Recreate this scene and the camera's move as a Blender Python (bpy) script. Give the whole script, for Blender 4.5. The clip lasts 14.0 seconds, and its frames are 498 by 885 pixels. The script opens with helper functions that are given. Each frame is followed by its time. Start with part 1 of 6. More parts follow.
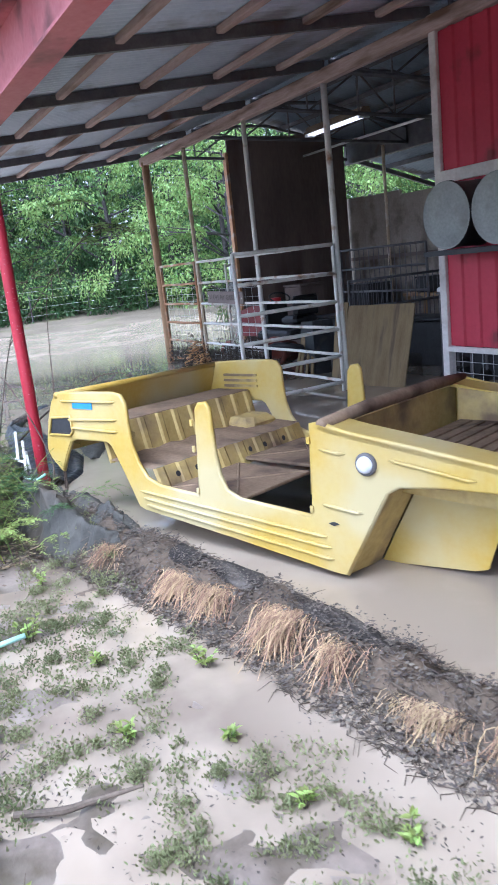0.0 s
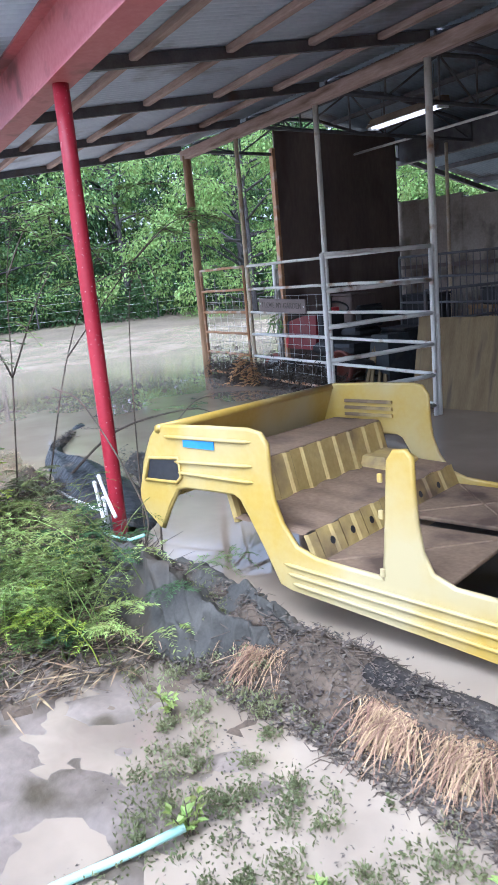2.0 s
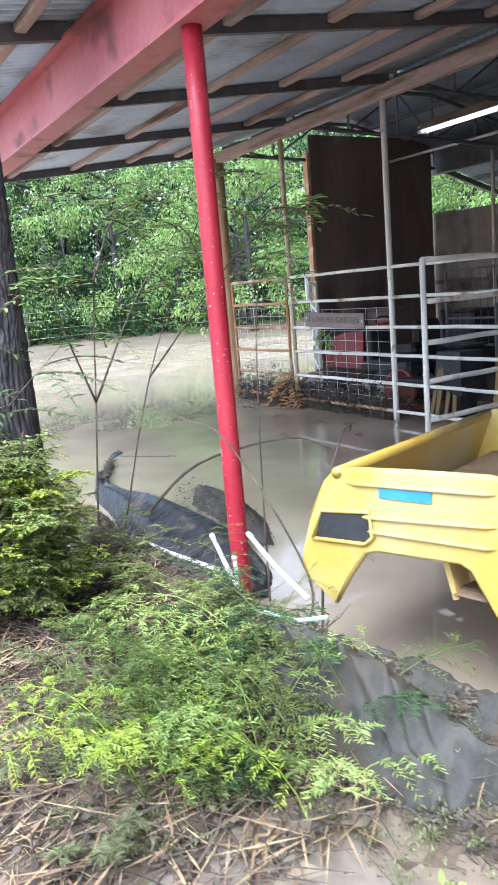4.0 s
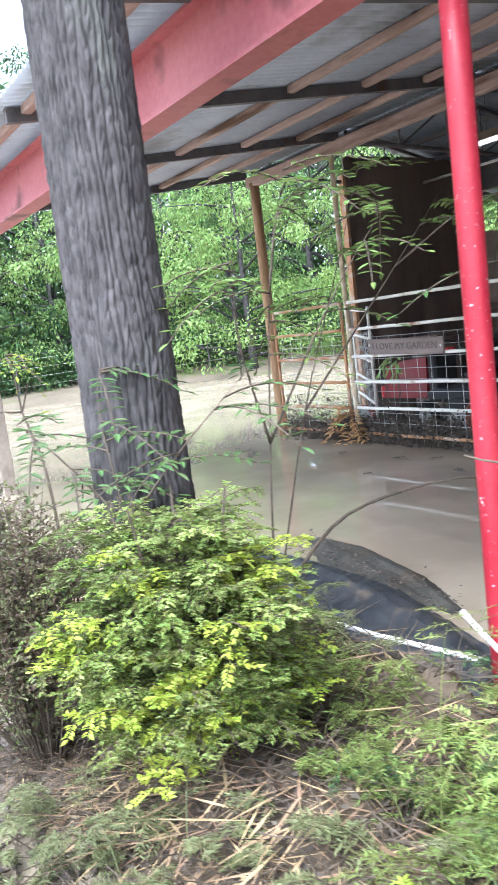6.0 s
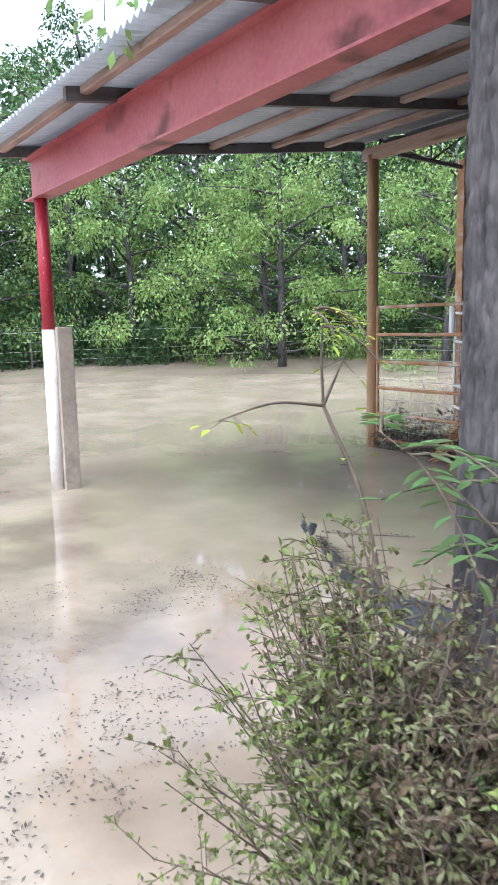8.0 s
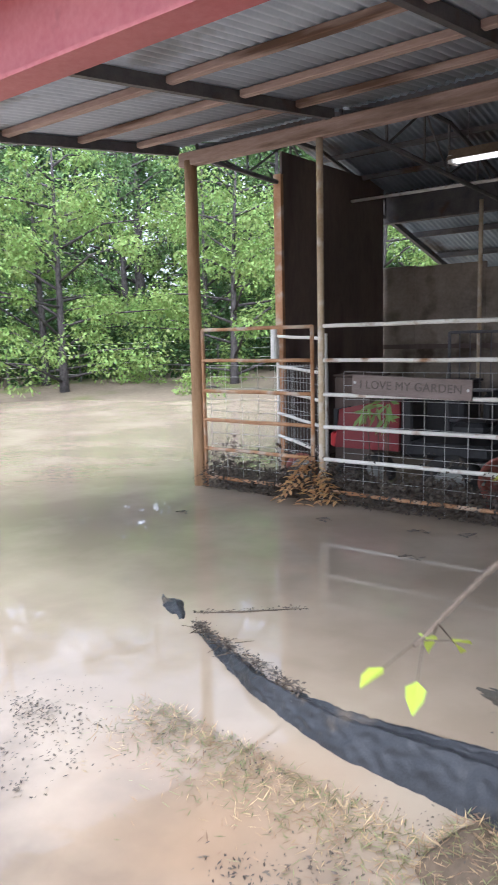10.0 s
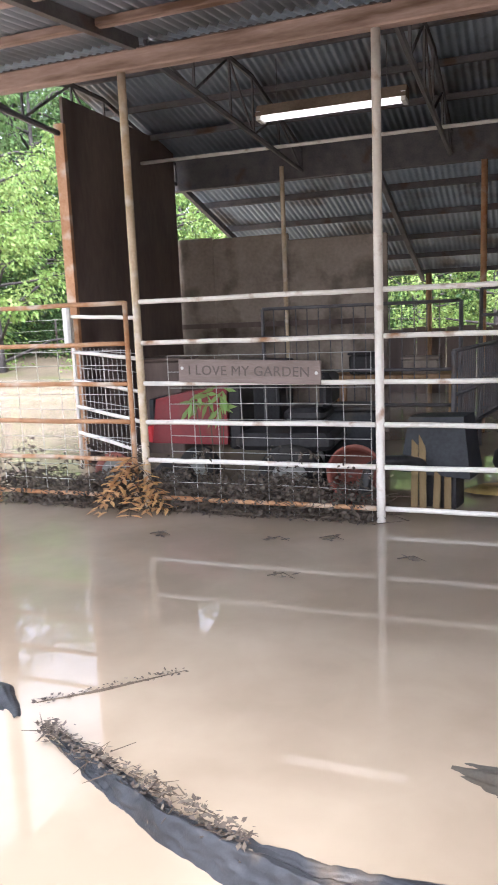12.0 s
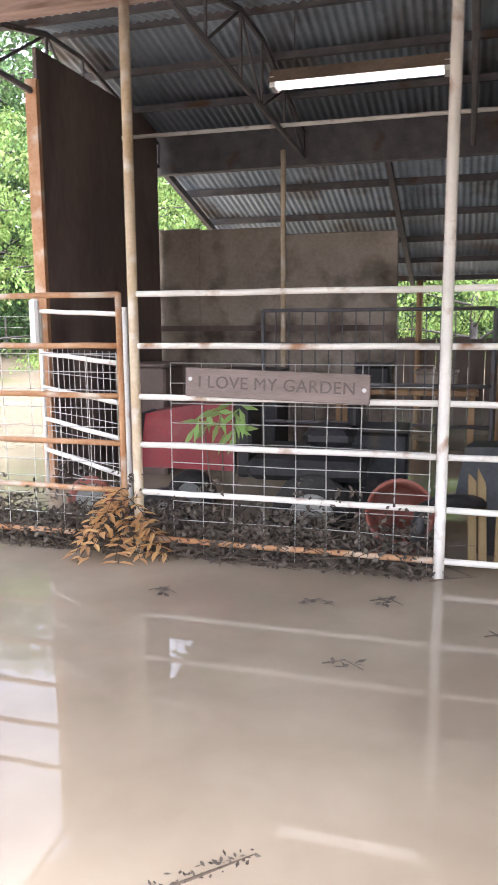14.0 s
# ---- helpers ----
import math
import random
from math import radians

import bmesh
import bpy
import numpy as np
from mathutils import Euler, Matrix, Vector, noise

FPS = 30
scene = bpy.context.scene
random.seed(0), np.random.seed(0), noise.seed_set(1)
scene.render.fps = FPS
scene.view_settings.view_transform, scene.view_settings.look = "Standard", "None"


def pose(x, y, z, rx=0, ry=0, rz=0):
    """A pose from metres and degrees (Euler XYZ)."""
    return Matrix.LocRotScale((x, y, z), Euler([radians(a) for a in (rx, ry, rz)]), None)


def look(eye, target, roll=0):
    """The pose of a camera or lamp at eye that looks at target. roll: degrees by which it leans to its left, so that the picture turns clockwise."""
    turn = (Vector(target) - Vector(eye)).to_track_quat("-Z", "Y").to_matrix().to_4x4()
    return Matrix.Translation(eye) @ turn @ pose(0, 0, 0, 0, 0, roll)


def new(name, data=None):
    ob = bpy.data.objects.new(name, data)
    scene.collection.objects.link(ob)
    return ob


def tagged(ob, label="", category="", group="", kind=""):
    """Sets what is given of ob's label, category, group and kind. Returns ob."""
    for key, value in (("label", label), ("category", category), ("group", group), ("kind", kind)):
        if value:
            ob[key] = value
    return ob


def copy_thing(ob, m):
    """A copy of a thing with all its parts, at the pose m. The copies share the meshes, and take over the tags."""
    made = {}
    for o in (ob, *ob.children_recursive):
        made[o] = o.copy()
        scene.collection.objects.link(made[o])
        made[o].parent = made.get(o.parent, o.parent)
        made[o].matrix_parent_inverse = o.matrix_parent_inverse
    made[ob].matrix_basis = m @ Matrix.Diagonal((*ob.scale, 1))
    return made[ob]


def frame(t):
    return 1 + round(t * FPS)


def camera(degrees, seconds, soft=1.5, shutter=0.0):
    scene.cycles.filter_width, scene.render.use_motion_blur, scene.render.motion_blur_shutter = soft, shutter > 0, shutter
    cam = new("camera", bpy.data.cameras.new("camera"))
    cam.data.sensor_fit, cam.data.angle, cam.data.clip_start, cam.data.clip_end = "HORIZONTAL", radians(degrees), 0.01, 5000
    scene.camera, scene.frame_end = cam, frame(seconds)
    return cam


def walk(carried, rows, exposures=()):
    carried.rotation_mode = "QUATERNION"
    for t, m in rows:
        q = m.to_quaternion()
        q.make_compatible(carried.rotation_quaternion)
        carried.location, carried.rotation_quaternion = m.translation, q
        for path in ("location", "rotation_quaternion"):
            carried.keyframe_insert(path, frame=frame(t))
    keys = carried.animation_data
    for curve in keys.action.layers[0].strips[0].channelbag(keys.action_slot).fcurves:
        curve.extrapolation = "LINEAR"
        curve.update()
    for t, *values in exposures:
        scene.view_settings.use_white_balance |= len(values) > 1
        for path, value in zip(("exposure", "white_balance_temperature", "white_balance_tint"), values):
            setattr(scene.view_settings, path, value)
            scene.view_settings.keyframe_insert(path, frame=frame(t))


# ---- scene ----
cam = camera(37.0, 14.0, shutter=0.25)
PATH = [
    (0, (11.693, -4.771, 1.471), (9.967, -3.875, 1.006), -6.4),
    (0.5, (11.311, -4.826, 1.457), (9.591, -3.921, 0.986), -4.1),
    (1, (10.951, -4.949, 1.486), (9.239, -4.001, 1.075), -1.6),
    (1.5, (10.587, -4.96, 1.434), (8.858, -4.051, 1.004), -3.9),
    (2, (10.28, -4.929, 1.473), (8.561, -4.006, 1.032), -5.3),
    (2.2, (10.193, -4.941, 1.47), (8.488, -3.994, 1.028), -5.0),
    (4.3, (8.916, -5.305, 1.452), (7.225, -4.308, 1.069), -4.6),
    (4.5, (8.793, -5.371, 1.444), (7.101, -4.36, 1.102), -2.8),
    (5, (8.525, -5.505, 1.469), (6.869, -4.42, 1.182), 0.0),
    (5.5, (8.164, -5.479, 1.443), (6.512, -4.37, 1.238), -5.0),
    (6, (7.900, -5.599, 1.422), (6.233, -4.534, 1.122), -7.2),
    (6.5, (7.448, -5.831, 1.485), (5.835, -4.668, 1.282), -0.7),
    (7, (6.983, -5.970, 1.496), (5.374, -4.824, 1.183), -0.5),
    (7.2, (6.799, -5.965, 1.475), (5.164, -4.859, 1.152), -0.7),
    (9.3, (5.508, -5.685, 1.377), (3.918, -4.492, 1.155), -3.0),
    (9.5, (5.365, -5.649, 1.386), (3.869, -4.344, 1.143), -3.3),
    (10, (5.099, -5.587, 1.45), (3.865, -4.037, 1.181), -1.3),
    (10.5, (4.799, -5.539, 1.466), (3.736, -3.865, 1.205), 2.4),
    (11, (4.625, -5.35, 1.444), (3.705, -3.614, 1.069), -0.2),
    (11.5, (4.455, -5.081, 1.426), (3.579, -3.311, 1.11), -4.9),
    (12, (4.197, -4.942, 1.433), (3.501, -3.097, 1.099), -2.4),
    (12.5, (3.948, -4.81, 1.432), (3.424, -2.924, 1.022), 0.0),
    (13, (3.799, -4.566, 1.41), (3.36, -2.657, 1.006), -2.4),
    (13.5, (3.647, -4.271, 1.433), (3.117, -2.372, 1.101), -4.6),
    (14, (3.394, -4.075, 1.412), (2.837, -2.182, 1.089), -0.4),
]
walk(cam, [(t, look(eye, target, roll)) for t, eye, target, roll in PATH], exposures=[(0, 1.95, 5000, 12), (2.2, 1.9, 5050, 12), (4.5, 2.35, 5450, 8), (6.2, 2.45, 5500, 8), (7.0, 1.9, 5500, 8), (9.4, 1.7, 5800, 12), (10.2, 2.0, 5750, 12), (11, 2.35, 5900, 14), (12.5, 2.7, 6150, 16), (14, 2.85, 6200, 16)])

# ---- world and sun: a bright overcast day ----
world = bpy.data.worlds.new("sky")
scene.world = world
world.use_nodes = True
wn, wl = world.node_tree.nodes, world.node_tree.links
sky = wn.new("ShaderNodeTexSky")
sky.sky_type, sky.sun_disc = "NISHITA", False
sky.sun_elevation, sky.sun_rotation = radians(58), radians(150)
sky.air_density, sky.dust_density, sky.ozone_density = 1.0, 4.0, 1.0
wash = wn.new("ShaderNodeHueSaturation")
wash.inputs["Saturation"].default_value = 0.35
wl.new(sky.outputs[0], wash.inputs["Color"])
wl.new(wash.outputs[0], wn["Background"].inputs["Color"])
wn["Background"].inputs["Strength"].default_value = 0.15
sun = new("sun", bpy.data.lights.new("sun", "SUN"))
sun.data.energy, sun.data.angle, sun.data.color = 0.9, radians(40), (1.0, 0.96, 0.9)
sun.matrix_world = look((8, -14, 30), (3, -1, 0))


# ---- materials ----
def material(name, a, b, rough=0.7, metal=0.0, scale=6.0, fine=60.0, bump=0.15, spec=0.4, stain=None, stain_amount=0.0,
             stain_scale=3.0, stretch=(1, 1, 1), vary=0.0, island=False, coat=0.0):
    """Two colours mixed by a coarse and a fine noise, with a stain of its own shape, fine relief and uneven gloss."""
    m = bpy.data.materials.new(name)
    m.use_nodes = True
    n, l = m.node_tree.nodes, m.node_tree.links
    p = n["Principled BSDF"]
    tc = n.new("ShaderNodeTexCoord")
    mp = n.new("ShaderNodeMapping")
    mp.inputs["Scale"].default_value = stretch
    l.new(tc.outputs["Object"], mp.inputs["Vector"])

    def tex(s, detail=4.0):
        t = n.new("ShaderNodeTexNoise")
        t.inputs["Scale"].default_value, t.inputs["Detail"].default_value = s, detail
        l.new(mp.outputs[0], t.inputs["Vector"])
        return t
    big, small = tex(scale, 5), tex(fine, 3)
    mix = n.new("ShaderNodeMath")
    mix.operation = "MULTIPLY_ADD"
    mix.inputs[1].default_value = 0.45
    l.new(small.outputs["Fac"], mix.inputs[0])
    l.new(big.outputs["Fac"], mix.inputs[2])
    ramp = n.new("ShaderNodeValToRGB")
    ramp.color_ramp.elements[0].position, ramp.color_ramp.elements[1].position = 0.48, 0.95
    ramp.color_ramp.elements[0].color, ramp.color_ramp.elements[1].color = (*a, 1), (*b, 1)
    l.new(mix.outputs[0], ramp.inputs[0])
    colour = ramp.outputs[0]
    if stain:
        s = tex(stain_scale, 8)
        r = n.new("ShaderNodeValToRGB")
        r.color_ramp.elements[0].position = 0.62 - 0.3 * stain_amount
        r.color_ramp.elements[1].position = 0.74 - 0.2 * stain_amount
        l.new(s.outputs["Fac"], r.inputs[0])
        mx = n.new("ShaderNodeMixRGB")
        l.new(r.outputs[0], mx.inputs[0])
        l.new(colour, mx.inputs[1])
        mx.inputs[2].default_value = (*stain, 1)
        colour = mx.outputs[0]
    if vary:
        hsv = n.new("ShaderNodeHueSaturation")
        src = n.new("ShaderNodeNewGeometry").outputs["Random Per Island"] if island else n.new("ShaderNodeObjectInfo").outputs["Random"]
        rng = n.new("ShaderNodeMapRange")
        rng.inputs[3].default_value, rng.inputs[4].default_value = 1 - vary, 1 + vary
        l.new(src, rng.inputs[0])
        l.new(rng.outputs[0], hsv.inputs["Value"])
        hue = n.new("ShaderNodeMapRange")
        hue.inputs[3].default_value, hue.inputs[4].default_value = 0.5 - vary * 0.06, 0.5 + vary * 0.06
        l.new(src, hue.inputs[0])
        l.new(hue.outputs[0], hsv.inputs["Hue"])
        l.new(colour, hsv.inputs["Color"])
        colour = hsv.outputs[0]
    l.new(colour, p.inputs["Base Color"])
    rr = n.new("ShaderNodeMapRange")
    rr.inputs[3].default_value, rr.inputs[4].default_value = max(0.02, rough - 0.12), min(1, rough + 0.12)
    l.new(big.outputs["Fac"], rr.inputs[0])
    l.new(rr.outputs[0], p.inputs["Roughness"])
    p.inputs["Metallic"].default_value = metal
    p.inputs["Specular IOR Level"].default_value = spec
    p.inputs["Coat Weight"].default_value = coat
    if bump:
        bp = n.new("ShaderNodeBump")
        bp.inputs["Strength"].default_value, bp.inputs["Distance"].default_value = bump, 0.01
        l.new(mix.outputs[0], bp.inputs["Height"])
        l.new(bp.outputs[0], p.inputs["Normal"])
    return m


def leaf_material(name, a, b, vary=0.35):
    m = material(name, a, b, rough=0.5, scale=1.2, fine=9.0, bump=0.0, vary=vary, island=True, spec=0.35)
    n, l = m.node_tree.nodes, m.node_tree.links
    p = n["Principled BSDF"]
    src = p.inputs["Base Color"].links[0].from_socket
    tr = n.new("ShaderNodeBsdfTranslucent")
    l.new(src, tr.inputs["Color"])
    mx = n.new("ShaderNodeMixShader")
    mx.inputs[0].default_value = 0.4
    l.new(p.outputs[0], mx.inputs[1])
    l.new(tr.outputs[0], mx.inputs[2])
    l.new(mx.outputs[0], n["Material Output"].inputs["Surface"])
    return m


def water_material():
    m = bpy.data.materials.new("muddy_water")
    m.use_nodes = True
    n, l = m.node_tree.nodes, m.node_tree.links
    p = n["Principled BSDF"]
    tc = n.new("ShaderNodeTexCoord")
    silt = n.new("ShaderNodeTexNoise")
    silt.inputs["Scale"].default_value, silt.inputs["Detail"].default_value = 0.9, 5
    l.new(tc.outputs["Object"], silt.inputs["Vector"])
    ramp = n.new("ShaderNodeValToRGB")
    ramp.color_ramp.elements[0].position, ramp.color_ramp.elements[1].position = 0.52, 0.95
    ramp.color_ramp.elements[0].color, ramp.color_ramp.elements[1].color = (0.285, 0.232, 0.175, 1), (0.425, 0.36, 0.285, 1)
    swirl = n.new("ShaderNodeTexNoise")
    swirl.inputs["Scale"].default_value, swirl.inputs["Detail"].default_value, swirl.inputs["Distortion"].default_value = 3.2, 6, 1.2
    l.new(tc.outputs["Object"], swirl.inputs["Vector"])
    both = n.new("ShaderNodeMath")
    both.operation = "MULTIPLY_ADD"
    both.inputs[1].default_value = 0.16
    l.new(swirl.outputs["Fac"], both.inputs[0])
    l.new(silt.outputs["Fac"], both.inputs[2])
    l.new(both.outputs[0], ramp.inputs[0])
    # shallow water over dark mud on the yard side
    shoal = n.new("ShaderNodeTexNoise")
    shoal.inputs["Scale"].default_value, shoal.inputs["Detail"].default_value = 1.2, 8
    l.new(tc.outputs["Object"], shoal.inputs["Vector"])
    soft = n.new("ShaderNodeMapRange")
    soft.inputs[1].default_value, soft.inputs[2].default_value, soft.inputs[4].default_value = 0.42, 0.60, 0.85
    l.new(shoal.outputs["Fac"], soft.inputs[0])
    where = n.new("ShaderNodeSeparateXYZ")
    l.new(tc.outputs["Object"], where.inputs[0])
    side = n.new("ShaderNodeMapRange")
    side.inputs[1].default_value, side.inputs[2].default_value = -3.5, -3.9
    l.new(where.outputs[1], side.inputs[0])
    shallow = n.new("ShaderNodeMath")
    shallow.operation = "MULTIPLY"
    l.new(soft.outputs[0], shallow.inputs[0])
    l.new(side.outputs[0], shallow.inputs[1])
    bed = n.new("ShaderNodeMixRGB")
    l.new(shallow.outputs[0], bed.inputs[0])
    l.new(ramp.outputs[0], bed.inputs[1])
    bed.inputs[2].default_value = (0.17, 0.135, 0.105, 1)
    # orange clay under a few millimetres of water beside the tarp
    away = n.new("ShaderNodeVectorMath")
    away.operation = "DISTANCE"
    away.inputs[1].default_value = (3.75, -4.12, 0)
    l.new(tc.outputs["Object"], away.inputs[0])
    frayed = n.new("ShaderNodeMath")
    frayed.operation = "MULTIPLY_ADD"
    frayed.inputs[1].default_value = 1.5
    l.new(shoal.outputs["Fac"], frayed.inputs[0])
    l.new(away.outputs["Value"], frayed.inputs[2])
    clay = n.new("ShaderNodeMapRange")
    clay.inputs[1].default_value, clay.inputs[2].default_value, clay.inputs[3].default_value, clay.inputs[4].default_value = 0.8, 1.35, 0.45, 0.0
    l.new(frayed.outputs[0], clay.inputs[0])
    silted = n.new("ShaderNodeMixRGB")
    l.new(clay.outputs[0], silted.inputs[0])
    l.new(bed.outputs[0], silted.inputs[1])
    silted.inputs[2].default_value = (0.27, 0.16, 0.09, 1)
    l.new(silted.outputs[0], p.inputs["Base Color"])
    p.inputs["Roughness"].default_value = 0.006
    p.inputs["IOR"].default_value = 1.54
    wave = n.new("ShaderNodeTexNoise")
    wave.inputs["Scale"].default_value, wave.inputs["Detail"].default_value = 5.0, 3
    l.new(tc.outputs["Object"], wave.inputs["Vector"])
    bp = n.new("ShaderNodeBump")
    bp.inputs["Strength"].default_value, bp.inputs["Distance"].default_value = 0.03, 0.014
    fine = n.new("ShaderNodeTexNoise")
    fine.inputs["Scale"].default_value, fine.inputs["Detail"].default_value, fine.inputs["Distortion"].default_value = 9.0, 2, 0.6
    l.new(tc.outputs["Object"], fine.inputs["Vector"])
    gust = n.new("ShaderNodeTexNoise")
    gust.inputs["Scale"].default_value = 0.45
    l.new(tc.outputs["Object"], gust.inputs["Vector"])
    patch = n.new("ShaderNodeMapRange")
    patch.inputs[1].default_value, patch.inputs[2].default_value, patch.inputs[4].default_value = 0.42, 0.62, 22.0
    l.new(gust.outputs["Fac"], patch.inputs[0])
    xyz = n.new("ShaderNodeSeparateXYZ")
    l.new(tc.outputs["Object"], xyz.inputs[0])
    open_air = n.new("ShaderNodeMapRange")
    open_air.inputs[1].default_value, open_air.inputs[2].default_value, open_air.inputs[4].default_value = -0.5, -5.0, 20.0
    l.new(xyz.outputs[0], open_air.inputs[0])
    # wind ripples too fine to see one by one, out on the open field
    ruffled = n.new("ShaderNodeMapRange")
    ruffled.inputs[1].default_value, ruffled.inputs[2].default_value = -0.3, -5.0
    ruffled.inputs[3].default_value, ruffled.inputs[4].default_value = 0.006, 0.24
    l.new(xyz.outputs[0], ruffled.inputs[0])
    l.new(ruffled.outputs[0], p.inputs["Roughness"])
    wind = n.new("ShaderNodeMath")
    wind.operation = "MAXIMUM"
    yard = n.new("ShaderNodeMapRange")
    yard.inputs[1].default_value, yard.inputs[2].default_value = -3.8, -4.6
    l.new(xyz.outputs[1], yard.inputs[0])
    breeze = n.new("ShaderNodeMath")
    breeze.operation = "MULTIPLY"
    l.new(patch.outputs[0], breeze.inputs[0])
    l.new(yard.outputs[0], breeze.inputs[1])
    l.new(breeze.outputs[0], wind.inputs[0])
    l.new(open_air.outputs[0], wind.inputs[1])
    rip = n.new("ShaderNodeMath")
    rip.operation = "MULTIPLY_ADD"
    l.new(fine.outputs["Fac"], rip.inputs[0])
    l.new(wind.outputs[0], rip.inputs[1])
    calm = n.new("ShaderNodeMath")
    calm.operation = "MULTIPLY"
    calm.inputs[1].default_value = 0.06
    l.new(wave.outputs["Fac"], calm.inputs[0])
    l.new(calm.outputs[0], rip.inputs[2])
    l.new(rip.outputs[0], bp.inputs["Height"])
    l.new(bp.outputs[0], p.inputs["Normal"])
    return m


WATER = water_material()
MUD = material("mud", (0.13, 0.105, 0.085), (0.25, 0.205, 0.17), rough=0.42, scale=1.5, fine=30, bump=0.6, stain=(0.075, 0.06, 0.04), stain_amount=0.5, stain_scale=4)
BANK = material("bank_soil", (0.045, 0.033, 0.022), (0.13, 0.095, 0.065), rough=0.85, scale=5, fine=55, bump=0.9)
RED_STEEL = material("red_painted_steel", (0.27, 0.012, 0.026), (0.37, 0.028, 0.045), rough=0.42, scale=2.5, fine=40, bump=0.05, stain=(0.62, 0.50, 0.48), stain_amount=-0.1, stain_scale=55)
RED_BEAM = material("faded_red_beam", (0.36, 0.075, 0.09), (0.49, 0.175, 0.185), rough=0.5, scale=1.6, fine=30, bump=0.05, stain=(0.16, 0.05, 0.05), stain_amount=0.22, stain_scale=3.0)
RED_WALL = material("red_siding", (0.38, 0.025, 0.05), (0.47, 0.04, 0.07), rough=0.5, scale=1.2, fine=25, bump=0.04, stain=(0.2, 0.03, 0.04), stain_amount=0.1)
GALV = material("galvanised_sheet", (0.45, 0.51, 0.60), (0.58, 0.64, 0.72), rough=0.42, metal=0.0, scale=2.0, fine=22, bump=0.05, stain=(0.28, 0.29, 0.31), stain_amount=0.2, stain_scale=1.5)
# Darker copy of the sheet: the dimmer barn light is put into its colour.
DIM_GALV = material("dim_galvanised_sheet", (0.24, 0.30, 0.36), (0.38, 0.45, 0.52), rough=0.5, scale=2.0, fine=22, bump=0.05, stain=(0.16, 0.15, 0.14), stain_amount=0.3, stain_scale=1.5)
DARK_STEEL = material("dark_steel", (0.075, 0.075, 0.085), (0.15, 0.14, 0.14), rough=0.6, metal=0.1, scale=8, fine=60, bump=0.1, stain=(0.09, 0.05, 0.03), stain_amount=0.15)
PURLIN = material("weathered_purlin_wood", (0.29, 0.195, 0.165), (0.52, 0.40, 0.35), rough=0.8, scale=3, fine=45, bump=0.25, stain=(0.13, 0.075, 0.05), stain_amount=0.35, stretch=(0.3, 2, 2))
OLD_WOOD = material("old_post_wood", (0.26, 0.15, 0.075), (0.46, 0.30, 0.17), rough=0.8, scale=5, fine=60, bump=0.4, stretch=(2, 2, 0.25), stain=(0.18, 0.10, 0.05), stain_amount=0.2)
RUSTY_PIPE = material("rusty_pipe", (0.34, 0.15, 0.06), (0.50, 0.30, 0.17), rough=0.7, scale=6, fine=50, bump=0.2, stain=(0.55, 0.46, 0.37), stain_amount=0.3, stain_scale=5)
WHITE_PIPE = material("worn_white_pipe", (0.66, 0.63, 0.58), (0.80, 0.77, 0.72), rough=0.5, scale=5, fine=50, bump=0.1, stain=(0.33, 0.18, 0.10), stain_amount=0.14, stain_scale=6)
OCHRE_PIPE = material("weathered_ochre_pipe", (0.46, 0.34, 0.20), (0.66, 0.56, 0.42), rough=0.6, scale=5, fine=50, bump=0.15, stain=(0.72, 0.68, 0.62), stain_amount=0.3, stain_scale=6)
WIRE = material("galvanised_wire", (0.45, 0.45, 0.43), (0.62, 0.62, 0.60), rough=0.45, metal=0.5, scale=10, fine=60, bump=0)
BROWN_WALL = material("brown_siding", (0.11, 0.085, 0.075), (0.20, 0.15, 0.13), rough=0.7, scale=1.8, fine=25, bump=0.1, stain=(0.07, 0.05, 0.045), stain_amount=0.3, stain_scale=1.5, stretch=(1, 1, 0.3))
PANEL = material("weathered_panel", (0.22, 0.18, 0.15), (0.40, 0.34, 0.28), rough=0.75, scale=1.6, fine=25, bump=0.15, stain=(0.08, 0.06, 0.045), stain_amount=0.4, stain_scale=1.8)
WHITE_TRIM = material("peeling_white_trim", (0.50, 0.46, 0.42), (0.70, 0.66, 0.62), rough=0.7, scale=6, fine=40, bump=0.25, stain=(0.28, 0.22, 0.17), stain_amount=0.25)
YELLOW = material("faded_yellow_body", (0.39, 0.25, 0.03), (0.44, 0.325, 0.085), rough=0.42, scale=1.6, fine=40, bump=0.03, stain=(0.43, 0.36, 0.19), stain_amount=0.5, stain_scale=1.4, coat=0.15)
YELLOW_IN = material("dirty_yellow_inside", (0.36, 0.26, 0.08), (0.55, 0.42, 0.17), rough=0.7, scale=3, fine=35, bump=0.1, stain=(0.16, 0.11, 0.065), stain_amount=0.5, stain_scale=3.0)
RUST_FLOOR = material("rusty_brown_panel", (0.13, 0.085, 0.05), (0.27, 0.19, 0.125), rough=0.8, scale=3, fine=45, bump=0.2, stain=(0.07, 0.045, 0.03), stain_amount=0.4)
BLACK = material("black_plastic", (0.012, 0.012, 0.014), (0.035, 0.035, 0.038), rough=0.5, scale=5, fine=40, bump=0.1)
RUBBER = material("rubber", (0.015, 0.015, 0.016), (0.04, 0.038, 0.035), rough=0.8, scale=9, fine=60, bump=0.2)
TARP = material("black_weave_tarp", (0.015, 0.017, 0.021), (0.038, 0.041, 0.048), rough=0.42, scale=4, fine=120, bump=0.25, stain=(0.13, 0.105, 0.08), stain_amount=0.15, stain_scale=5)
ROOT = material("root_mat", (0.17, 0.10, 0.058), (0.42, 0.28, 0.17), rough=0.9, scale=8, fine=40, bump=0, vary=0.4, island=True)
